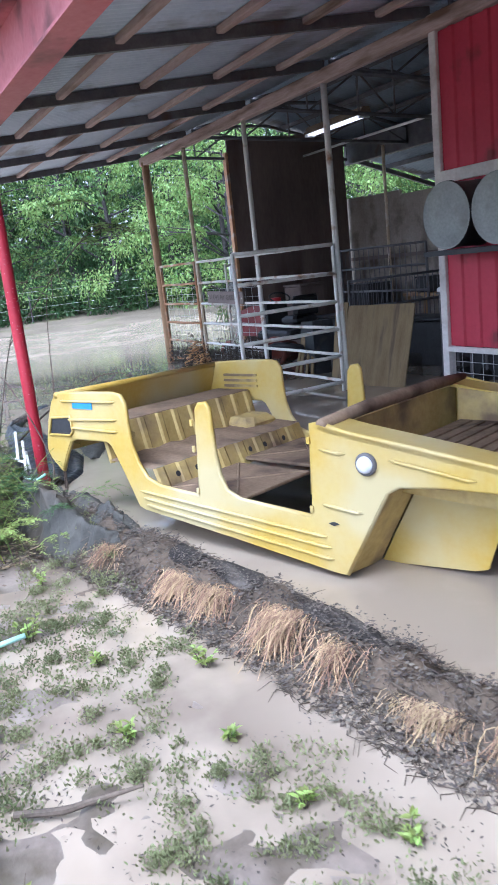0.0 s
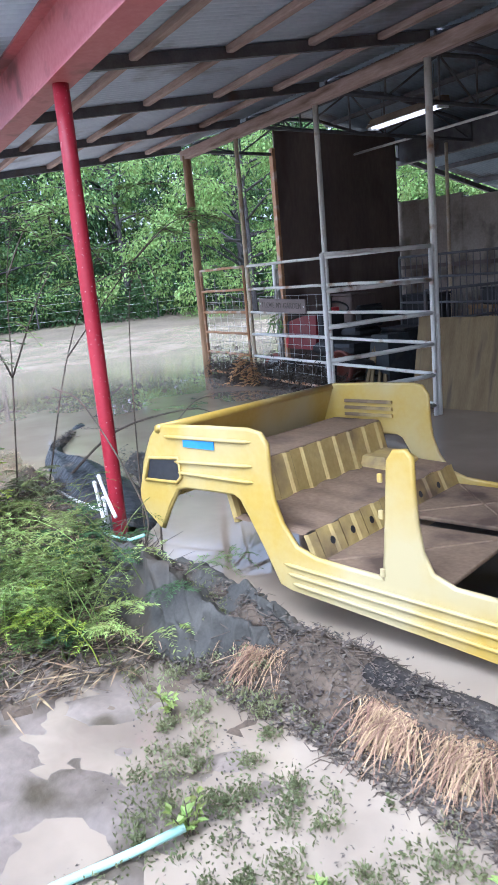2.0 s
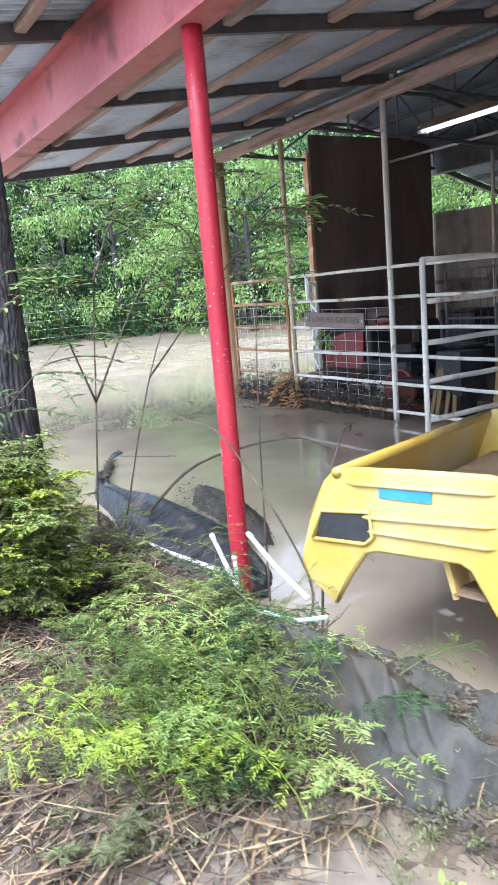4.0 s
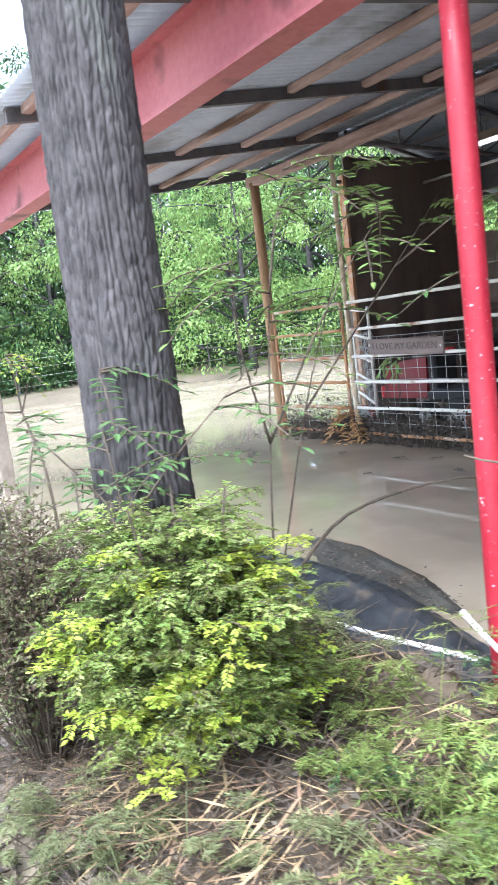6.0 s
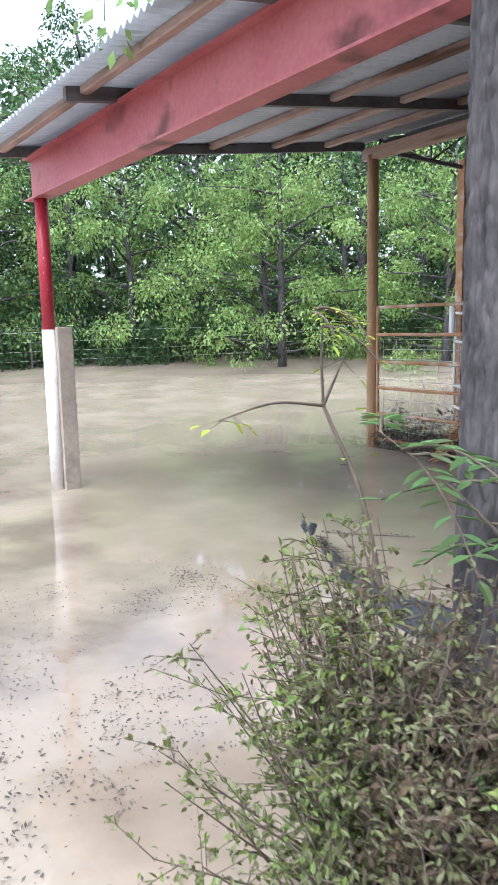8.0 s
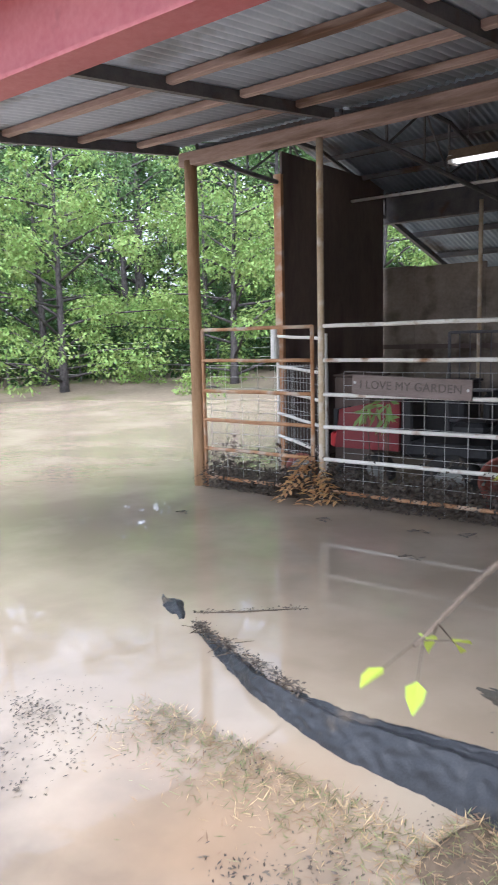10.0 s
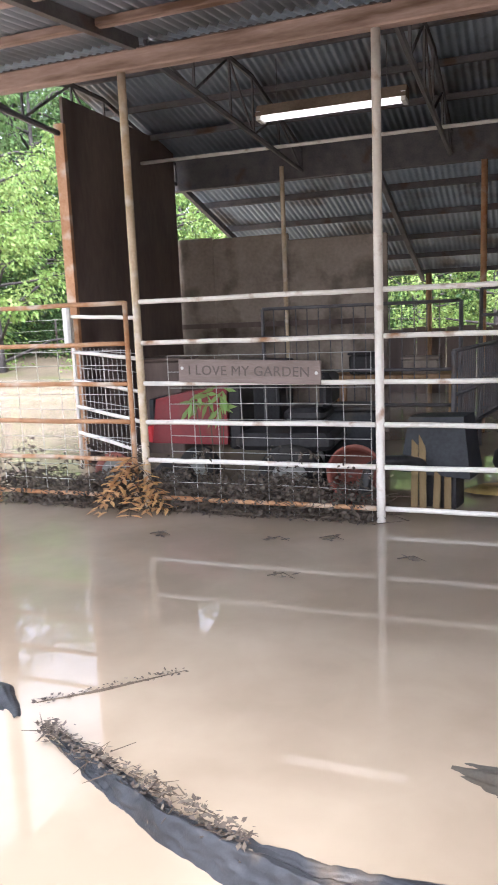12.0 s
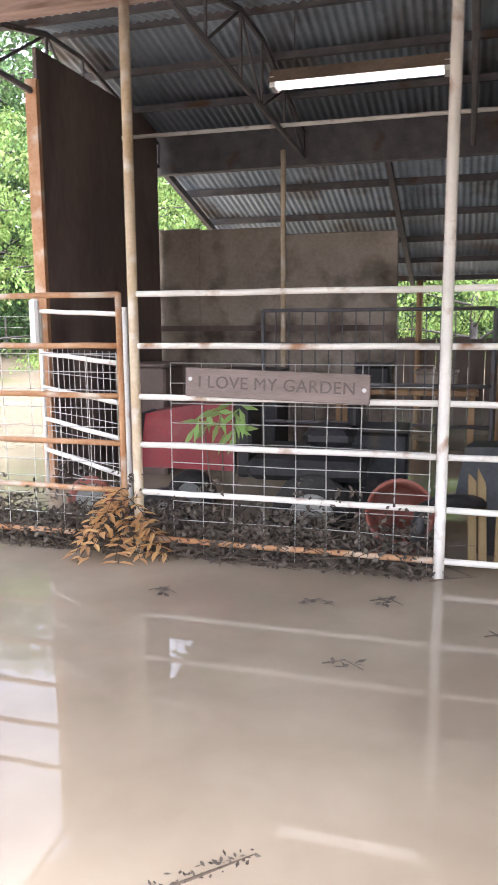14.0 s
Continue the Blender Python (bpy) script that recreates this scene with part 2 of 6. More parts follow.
LOG = material("wet_dark_log", (0.016, 0.013, 0.011), (0.055, 0.045, 0.037), rough=0.88, scale=6, fine=60, bump=0.8, stretch=(0.5, 2, 2), stain=(0.16, 0.14, 0.12), stain_amount=0.2)
CLOTH = material("wet_grey_cloth", (0.03, 0.029, 0.025), (0.075, 0.07, 0.06), rough=0.8, scale=6, fine=90, bump=0.4, stain=(0.06, 0.045, 0.03), stain_amount=0.3)
PVC = material("white_pvc", (0.56, 0.56, 0.54), (0.70, 0.70, 0.68), rough=0.35, scale=5, fine=30, bump=0.02, stain=(0.35, 0.28, 0.2), stain_amount=0.15)
HOSE = material("teal_hose", (0.30, 0.55, 0.48), (0.45, 0.68, 0.60), rough=0.4, scale=8, fine=40, bump=0.05, stain=(0.6, 0.55, 0.45), stain_amount=0.2)
STRAW = material("dry_straw", (0.17, 0.11, 0.06), (0.40, 0.285, 0.175), rough=0.85, scale=6, fine=40, bump=0, vary=0.35, island=True)
TWIG = material("dead_twig", (0.05, 0.038, 0.028), (0.13, 0.10, 0.075), rough=0.85, scale=12, fine=80, bump=0.3)
DEBRIS = material("dark_wet_debris", (0.04, 0.033, 0.027), (0.13, 0.105, 0.085), rough=0.75, scale=10, fine=60, bump=0, vary=0.4, island=True)
BARK = material("tree_bark", (0.022, 0.02, 0.021), (0.10, 0.09, 0.092), rough=0.95, scale=26, fine=120, bump=0.8, stretch=(1.0, 1.0, 0.3), stain=(0.14, 0.145, 0.125), stain_amount=0.1)
# Light and shade are in the leaf tones: pale front trees, dark understorey.
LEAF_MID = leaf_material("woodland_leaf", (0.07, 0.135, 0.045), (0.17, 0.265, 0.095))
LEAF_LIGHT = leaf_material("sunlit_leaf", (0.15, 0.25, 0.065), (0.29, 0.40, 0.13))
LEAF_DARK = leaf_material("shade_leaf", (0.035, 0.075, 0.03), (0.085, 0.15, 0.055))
LEAF_BUSH = leaf_material("shrub_leaf", (0.20, 0.28, 0.065), (0.40, 0.47, 0.15), vary=0.45)
LEAF_YELLOW = leaf_material("yellow_green_leaf", (0.29, 0.38, 0.045), (0.46, 0.52, 0.09))
LEAF_MUDDY = leaf_material("muddy_leaf", (0.12, 0.135, 0.06), (0.255, 0.26, 0.13))
LEAF_BROWN = leaf_material("dead_brown_leaf", (0.07, 0.048, 0.032), (0.16, 0.11, 0.075), vary=0.3)
LEAF_DRY = leaf_material("dead_orange_leaf", (0.52, 0.29, 0.12), (0.72, 0.48, 0.25), vary=0.2)
TERRACOTTA = material("terracotta", (0.19, 0.055, 0.04), (0.28, 0.10, 0.075), rough=0.7, scale=6, fine=50, bump=0.1, stain=(0.2, 0.1, 0.08), stain_amount=0.3)
MOWER_RED = material("mower_red", (0.16, 0.008, 0.014), (0.24, 0.016, 0.022), rough=0.45, scale=4, fine=40, bump=0.03, coat=0.3, stain=(0.18, 0.06, 0.04), stain_amount=0.15)
SIGN = material("grey_sign_board", (0.16, 0.125, 0.11), (0.26, 0.21, 0.19), rough=0.8, scale=5, fine=60, bump=0.2, stretch=(0.4, 1, 2))
SIGN_INK = material("carved_letter", (0.10, 0.082, 0.073), (0.15, 0.125, 0.11), rough=0.8, bump=0)
PLY = material("plywood", (0.15, 0.10, 0.045), (0.26, 0.19, 0.095), rough=0.75, scale=3, fine=45, bump=0.1, stretch=(4, 4, 0.5), stain=(0.12, 0.085, 0.05), stain_amount=0.3)
DISC = material("grey_drum_end", (0.20, 0.21, 0.20), (0.33, 0.34, 0.32), rough=0.6, scale=5, fine=40, bump=0.1, stain=(0.14, 0.13, 0.12), stain_amount=0.3)
BLUE_GREY = material("blue_grey_metal", (0.02, 0.022, 0.026), (0.05, 0.055, 0.062), rough=0.5, metal=0.3, scale=4, fine=40, bump=0.1, stain=(0.09, 0.075, 0.06), stain_amount=0.25)
BLUE_TAPE = material("blue_tape", (0.03, 0.16, 0.42), (0.06, 0.25, 0.55), rough=0.5, scale=9, fine=60, bump=0.05)
LENS = material("marker_lens", (0.55, 0.56, 0.60), (0.72, 0.73, 0.78), rough=0.2, scale=9, fine=60, bump=0.05)
LAMP_WHITE = material("white_enamel", (0.6, 0.6, 0.58), (0.75, 0.75, 0.72), rough=0.4, scale=5, fine=40, bump=0)
RUST_HOOD = material("rusty_lamp_hood", (0.14, 0.10, 0.07), (0.25, 0.19, 0.14), rough=0.8, scale=5, fine=40, bump=0.1)
RED_BRIGHT = material("bright_red_plastic", (0.55, 0.03, 0.04), (0.7, 0.06, 0.07), rough=0.4, scale=5, fine=40, bump=0.02)
GRASS = leaf_material("feathery_green", (0.095, 0.13, 0.033), (0.215, 0.25, 0.072), vary=0.5)
FIELD = material("far_field", (0.085, 0.072, 0.047), (0.20, 0.16, 0.12), rough=0.9, scale=0.5, fine=9, bump=0.4, stain=(0.085, 0.10, 0.03), stain_amount=0.25, stain_scale=0.6)


# ---- geometry helpers ----
class Geo:
    def __init__(self):
        self.v, self.f = [], []

    def add(self, verts, faces):
        k = len(self.v)
        self.v += [tuple(p) for p in verts]
        self.f += [tuple(i + k for i in f) for f in faces]
        return self

    def box(self, x0, y0, z0, x1, y1, z1, m=None):
        vs = [Vector((x, y, z)) for z in (z0, z1) for x, y in ((x0, y0), (x1, y0), (x1, y1), (x0, y1))]
        if m:
            vs = [m @ p for p in vs]
        return self.add(vs, [(3, 2, 1, 0), (4, 5, 6, 7), (0, 1, 5, 4), (1, 2, 6, 5), (2, 3, 7, 6), (3, 0, 4, 7)])

    def bevel_box(self, x0, y0, z0, x1, y1, z1, b=0.01, m=None):
        vs = []
        for z, i in ((z0, b), (z0 + b, 0), (z1 - b, 0), (z1, b)):
            for x, y in ((x0 + i, y0 + b + i), (x0 + b + i, y0 + i), (x1 - b - i, y0 + i), (x1 - i, y0 + b + i),
                         (x1 - i, y1 - b - i), (x1 - b - i, y1 - i), (x0 + b + i, y1 - i), (x0 + i, y1 - b - i)):
                vs.append(Vector((x, y, z)))
        if m:
            vs = [m @ p for p in vs]
        fs = [tuple(range(7, -1, -1)), tuple(range(24, 32))]
        for r in range(3):
            for i in range(8):
                j = (i + 1) % 8
                fs.append((r * 8 + i, r * 8 + j, r * 8 + 8 + j, r * 8 + 8 + i))
        return self.add(vs, fs)

    def tube(self, pts, r, n=8, caps=True):
        pts = [Vector(p) for p in pts]
        rs = r if isinstance(r, (list, tuple)) else [r] * len(pts)
        vs, fs = [], []
        side = None
        for i, p in enumerate(pts):
            d = (pts[min(i + 1, len(pts) - 1)] - pts[max(i - 1, 0)]).normalized()
            if side is None:
                side = d.cross(Vector((0, 0, 1)) if abs(d.z) < 0.9 else Vector((1, 0, 0))).normalized()
            side = (side - d * side.dot(d)).normalized()
            up = d.cross(side)
            for k in range(n):
                a = 2 * math.pi * k / n
                vs.append(p + (side * math.cos(a) + up * math.sin(a)) * rs[i])
        for i in range(len(pts) - 1):
            for k in range(n):
                j = (k + 1) % n
                fs.append((i * n + k, i * n + j, i * n + n + j, i * n + n + k))
        if caps:
            fs += [tuple(range(n - 1, -1, -1)), tuple(range(len(vs) - n, len(vs)))]
        return self.add(vs, fs)

    def lathe(self, profile, n=24, m=None):
        """profile: (radius, height) pairs, turned round z."""
        vs = [Vector((r * math.cos(2 * math.pi * k / n), r * math.sin(2 * math.pi * k / n), z)) for r, z in profile for k in range(n)]
        if m:
            vs = [m @ p for p in vs]
        fs = [(i * n + k, i * n + (k + 1) % n, i * n + n + (k + 1) % n, i * n + n + k) for i in range(len(profile) - 1) for k in range(n)]
        return self.add(vs, fs)

    def grid(self, fn, nu, nv):
        vs = [fn(i / nu, j / nv) for i in range(nu + 1) for j in range(nv + 1)]
        fs = [(i * (nv + 1) + j, (i + 1) * (nv + 1) + j, (i + 1) * (nv + 1) + j + 1, i * (nv + 1) + j + 1) for i in range(nu) for j in range(nv)]
        return self.add(vs, fs)

    def slab(self, outline, depth, m):
        """A flat outline (x, y) given a thickness along z, placed by m."""
        n = len(outline)
        vs = [m @ Vector((x, y, z)) for z in (0, depth) for x, y in outline]
        return self.add(vs, [tuple(range(n - 1, -1, -1)), tuple(range(n, 2 * n))] + [(i, (i + 1) % n, n + (i + 1) % n, n + i) for i in range(n)])

    def leaf(self, p, d, up, length, width):
        d = Vector(d).normalized()
        s = d.cross(up)
        s = s.normalized() if s.length > 1e-4 else Vector((1, 0, 0))
        p = Vector(p)
        q = p + d * length * 0.5
        return self.add([p, q + s * width * 0.5, p + d * length, q - s * width * 0.5], [(0, 1, 2, 3)])


    def broad(self, p, d, up, length, width):
        """A six-cornered leaf, a little folded along its midrib."""
        d = Vector(d).normalized()
        s = d.cross(up)
        s = s.normalized() if s.length > 1e-4 else Vector((1, 0, 0))
        n = s.cross(d) * width * 0.14
        p = Vector(p)
        q = [p, p + d * length * 0.3 + s * width * 0.46 + n, p + d * length * 0.65 + s * width * 0.38 + n, p + d * length - n, p + d * length * 0.65 - s * width * 0.38 + n, p + d * length * 0.3 - s * width * 0.46 + n]
        return self.add(q, [(0, 1, 2, 3), (0, 3, 4, 5)])


def part(name, g, mat, parent=None, label="", smooth=False):
    """Links a Geo as one mesh object, in its parent's own coordinates."""
    me = bpy.data.meshes.new(name)
    me.from_pydata(g.v, [], g.f)
    me.materials.append(mat)
    if smooth:
        me.shade_smooth()
    ob = new(name, me)
    ob.parent = parent
    return tagged(ob, label)


def thing(name, m, label, category, group="", kind=""):
    ob = new(name)
    ob.empty_display_size = 0.1
    ob.matrix_basis = m
    return tagged(ob, label, category, group, kind)


def solid(name, g, mat, label, category, group="", kind="", smooth=False):
    return tagged(part(name, g, mat, smooth=smooth), label, category, group, kind)


def rnd(a, b):
    return random.uniform(a, b)


def lump(x, y, z, s):
    return noise.noise(Vector((x * s, y * s, z * s)))


# ---- ground, water ----
BERM = [(13.5, -2.5), (11.6, -2.95), (10.3, -3.24), (9.4, -3.36), (8.5, -3.52), (7.6, -3.72), (6.8, -3.95), (6.0, -4.0), (5.2, -3.9), (4.4, -3.75)]


def near_line(x, y, line):
    best = 9.0
    for (ax, ay), (bx, by) in zip(line, line[1:]):
        dx, dy = bx - ax, by - ay
        k = max(0, min(1, ((x - ax) * dx + (y - ay) * dy) / (dx * dx + dy * dy)))
        best = min(best, math.hypot(x - ax - k * dx, y - ay - k * dy))
    return best


def ground_z(x, y):
    z = -0.16
    yard = max(0, min(1, (-3.3 - y) * 1.6)) if x > -1 else 0
    z += yard * ((0.150 if x > 7 else 0.098) + 0.022 * lump(x, y, 0, 0.9) + 0.042 * lump(x, y, 3, 3.1) + 0.034 * lump(x, y, 5, 9) + 0.012 * lump(x, y, 6, 19))
    if x < 5:
        z -= yard * 0.03
    if x > 3:
        z += (0.25 + 0.07 * lump(x, y, 2, 4.5) + 0.07 * lump(x, y, 8, 11)) * math.exp(-(near_line(x, y, BERM) / 0.16) ** 2) * min(1, (x - 3) / 1.5)
        z += 0.24 * math.exp(-((x - 6.3) / 0.9) ** 2 - ((y + 4.55) / 0.5) ** 2)
    far = max(0, min(1, (-9 - x + 0.25 * y) / 12))
    z += far * 0.45 * (1 + 0.5 * lump(x, y, 1, 0.15))
    if y > 6:
        z += min(0.5, (y - 6) * 0.05)
    if x < -2 or y > 5:
        z += 0.05 * lump(x, y, 7, 0.5)
    if y < -12:
        z += min(0.6, (-12 - y) * 0.05)
    if x > 16:
        z += min(0.6, (x - 16) * 0.05)
    return z


def spaced(stops):
    out = []
    for a, b, s in stops:
        k = max(1, round((b - a) / s))
        out += [a + (b - a) * i / k for i in range(k)]
    return out + [stops[-1][1]]


gx = spaced([(-600, -60, 90), (-60, -20, 5), (-20, 1, 0.7), (1, 12.5, 0.055), (12.5, 20, 0.5), (20, 60, 5), (60, 600, 90)])
gy = spaced([(-600, -60, 90), (-60, -10, 5), (-10, -6.5, 0.3), (-6.5, -2.4, 0.05), (-2.4, 10, 0.6), (10, 40, 1.5), (40, 60, 5), (60, 600, 90)])
g = Geo()
g.v = [(x, y, ground_z(x, y)) for x in gx for y in gy]
g.f = [(i * len(gy) + j, (i + 1) * len(gy) + j, (i + 1) * len(gy) + j + 1, i * len(gy) + j + 1) for i in range(len(gx) - 1) for j in range(len(gy) - 1)]
land = solid("ground", g, MUD, "wet brown mud ground with low banks under flood water", "ground", kind="structure", smooth=True)
land.data.materials.append(FIELD)
land.data.materials.append(BANK)
for f in land.data.polygons:
    c = f.center
    if c.x < -6 or c.y > 9 or c.y < -12 or c.x > 20:
        f.material_index = 1
    elif c.z > -0.02 and near_line(c.x, c.y, BERM) < 0.45 or c.z > 0.03 and -5.4 < c.y < -2.4 and c.x > 4:
        f.material_index = 2
g = Geo().grid(lambda u, v: (-60 + 120 * u, -60 + 120 * v, 0.0), 4, 4)
solid("water", g, WATER, "still muddy brown flood water across yard and shed", "water", kind="structure")


# ---- lean-to over the yard side ----
SLOPE, EAVE_Z, BEAM_Y = 0.12, 2.83, -3.69


def roof_z(y):
    return EAVE_Z + SLOPE * (y - BEAM_Y)


def corrugated(x0, x1, y0, y1, zf, pitch=0.076, amp=0.011, thick=0.004, rows=1):
    """Sheet with its waves running along y."""
    g = Geo()
    n = round((x1 - x0) / pitch * 6)
    ys = [y0 + (y1 - y0) * j / rows for j in range(rows + 1)]
    for s in (0, thick):
        k = len(g.v)
        for i in range(n + 1):
            x = x0 + (x1 - x0) * i / n
            for y in ys:
                g.v.append((x, y, zf(y) + s + amp * math.sin(2 * math.pi * x / pitch)))
        w = rows + 1
        for i in range(n):
            for j in range(rows):
                q = (k + i * w + j, k + (i + 1) * w + j, k + (i + 1) * w + j + 1, k + i * w + j + 1)
                g.f.append(q if s else q[::-1])
    h = len(g.v) // 2
    w = rows + 1
    for i in range(n):
        g.f.append((i * w, (i + 1) * w, h + (i + 1) * w, h + i * w))
        g.f.append((i * w + rows, h + i * w + rows, h + (i + 1) * w + rows, (i + 1) * w + rows))
    return g


roof = thing("lean_to_roof", pose(0, 0, 0), "corrugated grey metal lean-to roof on dark rafters and wooden purlins", "roof", kind="structure")
part("sheet", corrugated(-0.3, 15.0, -4.17, 0.1, lambda y: roof_z(y) + 0.104, amp=0.016), GALV, roof, "corrugated grey metal sheet", smooth=True)
RAFTERS = [-0.16, 1.62, 3.36, 5.02, 6.55, 8.2, 9.85, 11.5, 13.2, 14.8]
for x in RAFTERS:
    g = Geo()
    for y0, y1 in ((-4.1, 0.0),):
        g.add([(x + sx, y, roof_z(y) + sz) for y in (y0, y1) for sx, sz in ((-0.024, 0.0), (0.024, 0.0), (0.024, 0.085), (-0.024, 0.085))],
              [(0, 1, 2, 3), (7, 6, 5, 4), (0, 4, 5, 1), (1, 5, 6, 2), (2, 6, 7, 3), (3, 7, 4, 0)])
    part("rafter", g, DARK_STEEL, roof)
for y in (-3.98, -2.75, -1.98, -1.24, -0.55):
    for a, b in zip(RAFTERS, RAFTERS[1:]):
        z = roof_z(y)
        g = Geo().bevel_box(a + 0.026, y - 0.032, z + 0.035, b - 0.026, y + 0.032, z + 0.086, 0.006)
        part("purlin", g, PURLIN, roof)
# red steel I-beam and its round posts
beam = thing("steel_beam", pose(0, 0, 0), "faded red steel I-beam carrying the lean-to roof", "beam", kind="structure")
part("web", Geo().box(-0.3, BEAM_Y - 0.006, 2.50, 15, BEAM_Y + 0.006, 2.82), RED_BEAM, beam)
part("flange", Geo().box(-0.3, BEAM_Y - 0.075, 2.485, 15, BEAM_Y + 0.075, 2.50), RED_BEAM, beam)
part("flange", Geo().box(-0.3, BEAM_Y - 0.075, 2.82, 15, BEAM_Y + 0.075, 2.835), RED_BEAM, beam)


def round_post(name, x, y, z0, z1, r, mat, label, cat="post"):
    g = Geo().tube([(x, y, z0 + (z1 - z0) * i / 6) for i in range(7)], r, 20)
    return solid(name, g, mat, label, cat, kind="structure", smooth=True)


round_post("red_post", 6.325, BEAM_Y, -0.2, 2.485, 0.042, RED_STEEL, "round red painted steel post with chipped paint")
round_post("red_post", 13.2, BEAM_Y, -0.2, 2.485, 0.042, RED_STEEL, "round red painted steel post")
corner = thing("corner_post", pose(-0.1, BEAM_Y, -0.2), "round steel post, red above and muddy white below", "post", kind="structure")
part("upper_post", Geo().tube([(0, 0, 1.6), (0, 0, 2.685)], 0.055, 16), RED_STEEL, corner, "red painted upper post", smooth=True)
part("lower_sleeve", Geo().tube([(0, 0, 0), (0, 0, 1.6)], 0.062, 16), WHITE_TRIM, corner, "worn white sleeve", smooth=True)
part("side_board", Geo().bevel_box(0.06, 0.03, 0, 0.11, 0.17, 1.62, 0.006), PANEL, corner, "grey weathered board")

# ---- fence line posts, main beam ----
round_post("wood_post", 0, 0, -0.2, 3.2, 0.062, OLD_WOOD, "round weathered brown wooden corner post")
round_post("pipe_post", 1.49, 0, -0.2, 3.2, 0.030, OCHRE_PIPE, "tall weathered ochre steel pipe post")
round_post("pipe_post", 3.28, 0, -0.2, 3.2, 0.030, WHITE_PIPE, "tall worn white steel pipe post")
round_post("pipe_post", 5.0, 0, -0.2, 3.2, 0.033, WHITE_PIPE, "tall worn white steel pipe post")
g = Geo().bevel_box(-0.12, -0.05, 3.15, 15, 0.05, 3.28, 0.01)
solid("eave_beam", g, PURLIN, "weathered wooden beam on the fence posts", "beam", kind="structure")

# ---- main barn roof ----
def gable(y):
    return 3.36 + 0.22 * (2.0 - abs(y - 2.0))


barn = thing("barn_roof", pose(0, 0, 0), "dark corrugated metal barn roof on light steel trusses", "roof", kind="structure")
part("sheet", corrugated(-0.3, 15.0, 0.12, 4.0, lambda y: gable(y) + 0.06, rows=2), DIM_GALV, barn, smooth=True)
for x in (0.0, 1.65, 3.36, 5.0, 6.7, 8.4, 10.1, 11.8, 13.5):
    g = Geo()
    lo = [(x, y, 3.27 - 0.04 * y) for y in (0.1, 0.9, 1.7, 2.3, 3.1, 3.95)]
    hi = [(x, y, gable(y) - 0.02) for y in (0.1, 0.9, 1.7, 2.3, 3.1, 3.95)]
    g.tube(lo, 0.026, 6)
    g.tube(hi, 0.026, 6)
    for i in range(6):
        g.tube([lo[i], hi[i]], 0.014, 5)
        if i < 5:
            g.tube([lo[i], hi[i + 1]] if i % 2 else [hi[i], lo[i + 1]], 0.013, 5)
    part("truss", g, DARK_STEEL, barn, "rusty dark steel truss")
for y in (0.7, 1.35, 2.0, 2.65, 3.3):
    part("purlin", Geo().box(-0.2, y - 0.025, gable(y) - 0.01, 15, y + 0.025, gable(y) + 0.048), DARK_STEEL, barn)
g = Geo().bevel_box(-0.1, 3.97, 3.02, 15, 4.07, 3.44, 0.01)
solid("rear_beam", g, DARK_STEEL, "dark rusty steel beam along the rear of the barn", "beam", kind="structure")
g = Geo().tube([(-0.1, 3.0, 3.2), (3.2, 3.0, 3.19), (6.6, 3.0, 3.17), (14, 3.0, 3.17)], 0.02, 8)
solid("conduit", g, WHITE_PIPE, "white electrical conduit under the barn roof", "pipe", kind="structure", smooth=True)
# rear lean-to
def rear_z(y):
    return 3.2 - 0.275 * (y - 4.0)


rear = thing("rear_roof", pose(0, 0, 0), "corrugated grey metal rear lean-to roof on dark rafters", "roof", kind="structure")
part("sheet", corrugated(-0.1, 15.0, 4.0, 8.4, lambda y: rear_z(y) + 0.06), DIM_GALV, rear, smooth=True)
for y in (4.9, 5.75, 6.6, 7.4, 8.2):
    part("purlin", Geo().box(-0.05, y - 0.03, rear_z(y) - 0.03, 15, y + 0.03, rear_z(y) + 0.045), DARK_STEEL, rear)
for x in (0.0, 2.5, 5.0, 7.5, 10.0, 12.5):
    g = Geo()
    g.add([(x + sx, y, rear_z(y) + sz) for y in (4.0, 8.3) for sx, sz in ((-0.03, -0.11), (0.03, -0.11), (0.03, -0.031), (-0.03, -0.031))],
          [(0, 1, 2, 3), (7, 6, 5, 4), (0, 4, 5, 1), (1, 5, 6, 2), (2, 6, 7, 3), (3, 7, 4, 0)])
    part("rafter", g, DARK_STEEL, rear)
for x in (0.0, 2.62, 5.2, 8.0, 11.0):
    round_post("rear_post", x, 8.15, -0.3, rear_z(8.15) - 0.03, 0.05, OLD_WOOD, "dark wooden post under the rear eave")
round_post("pole", 1.53, 3.55, -0.2, 3.1, 0.026, OCHRE_PIPE, "thin weathered tan pipe pole inside the barn")
round_post("pole", 3.72, 4.0, -0.2, 3.02, 0.035, RUSTY_PIPE, "rusty orange pipe pole inside the barn")

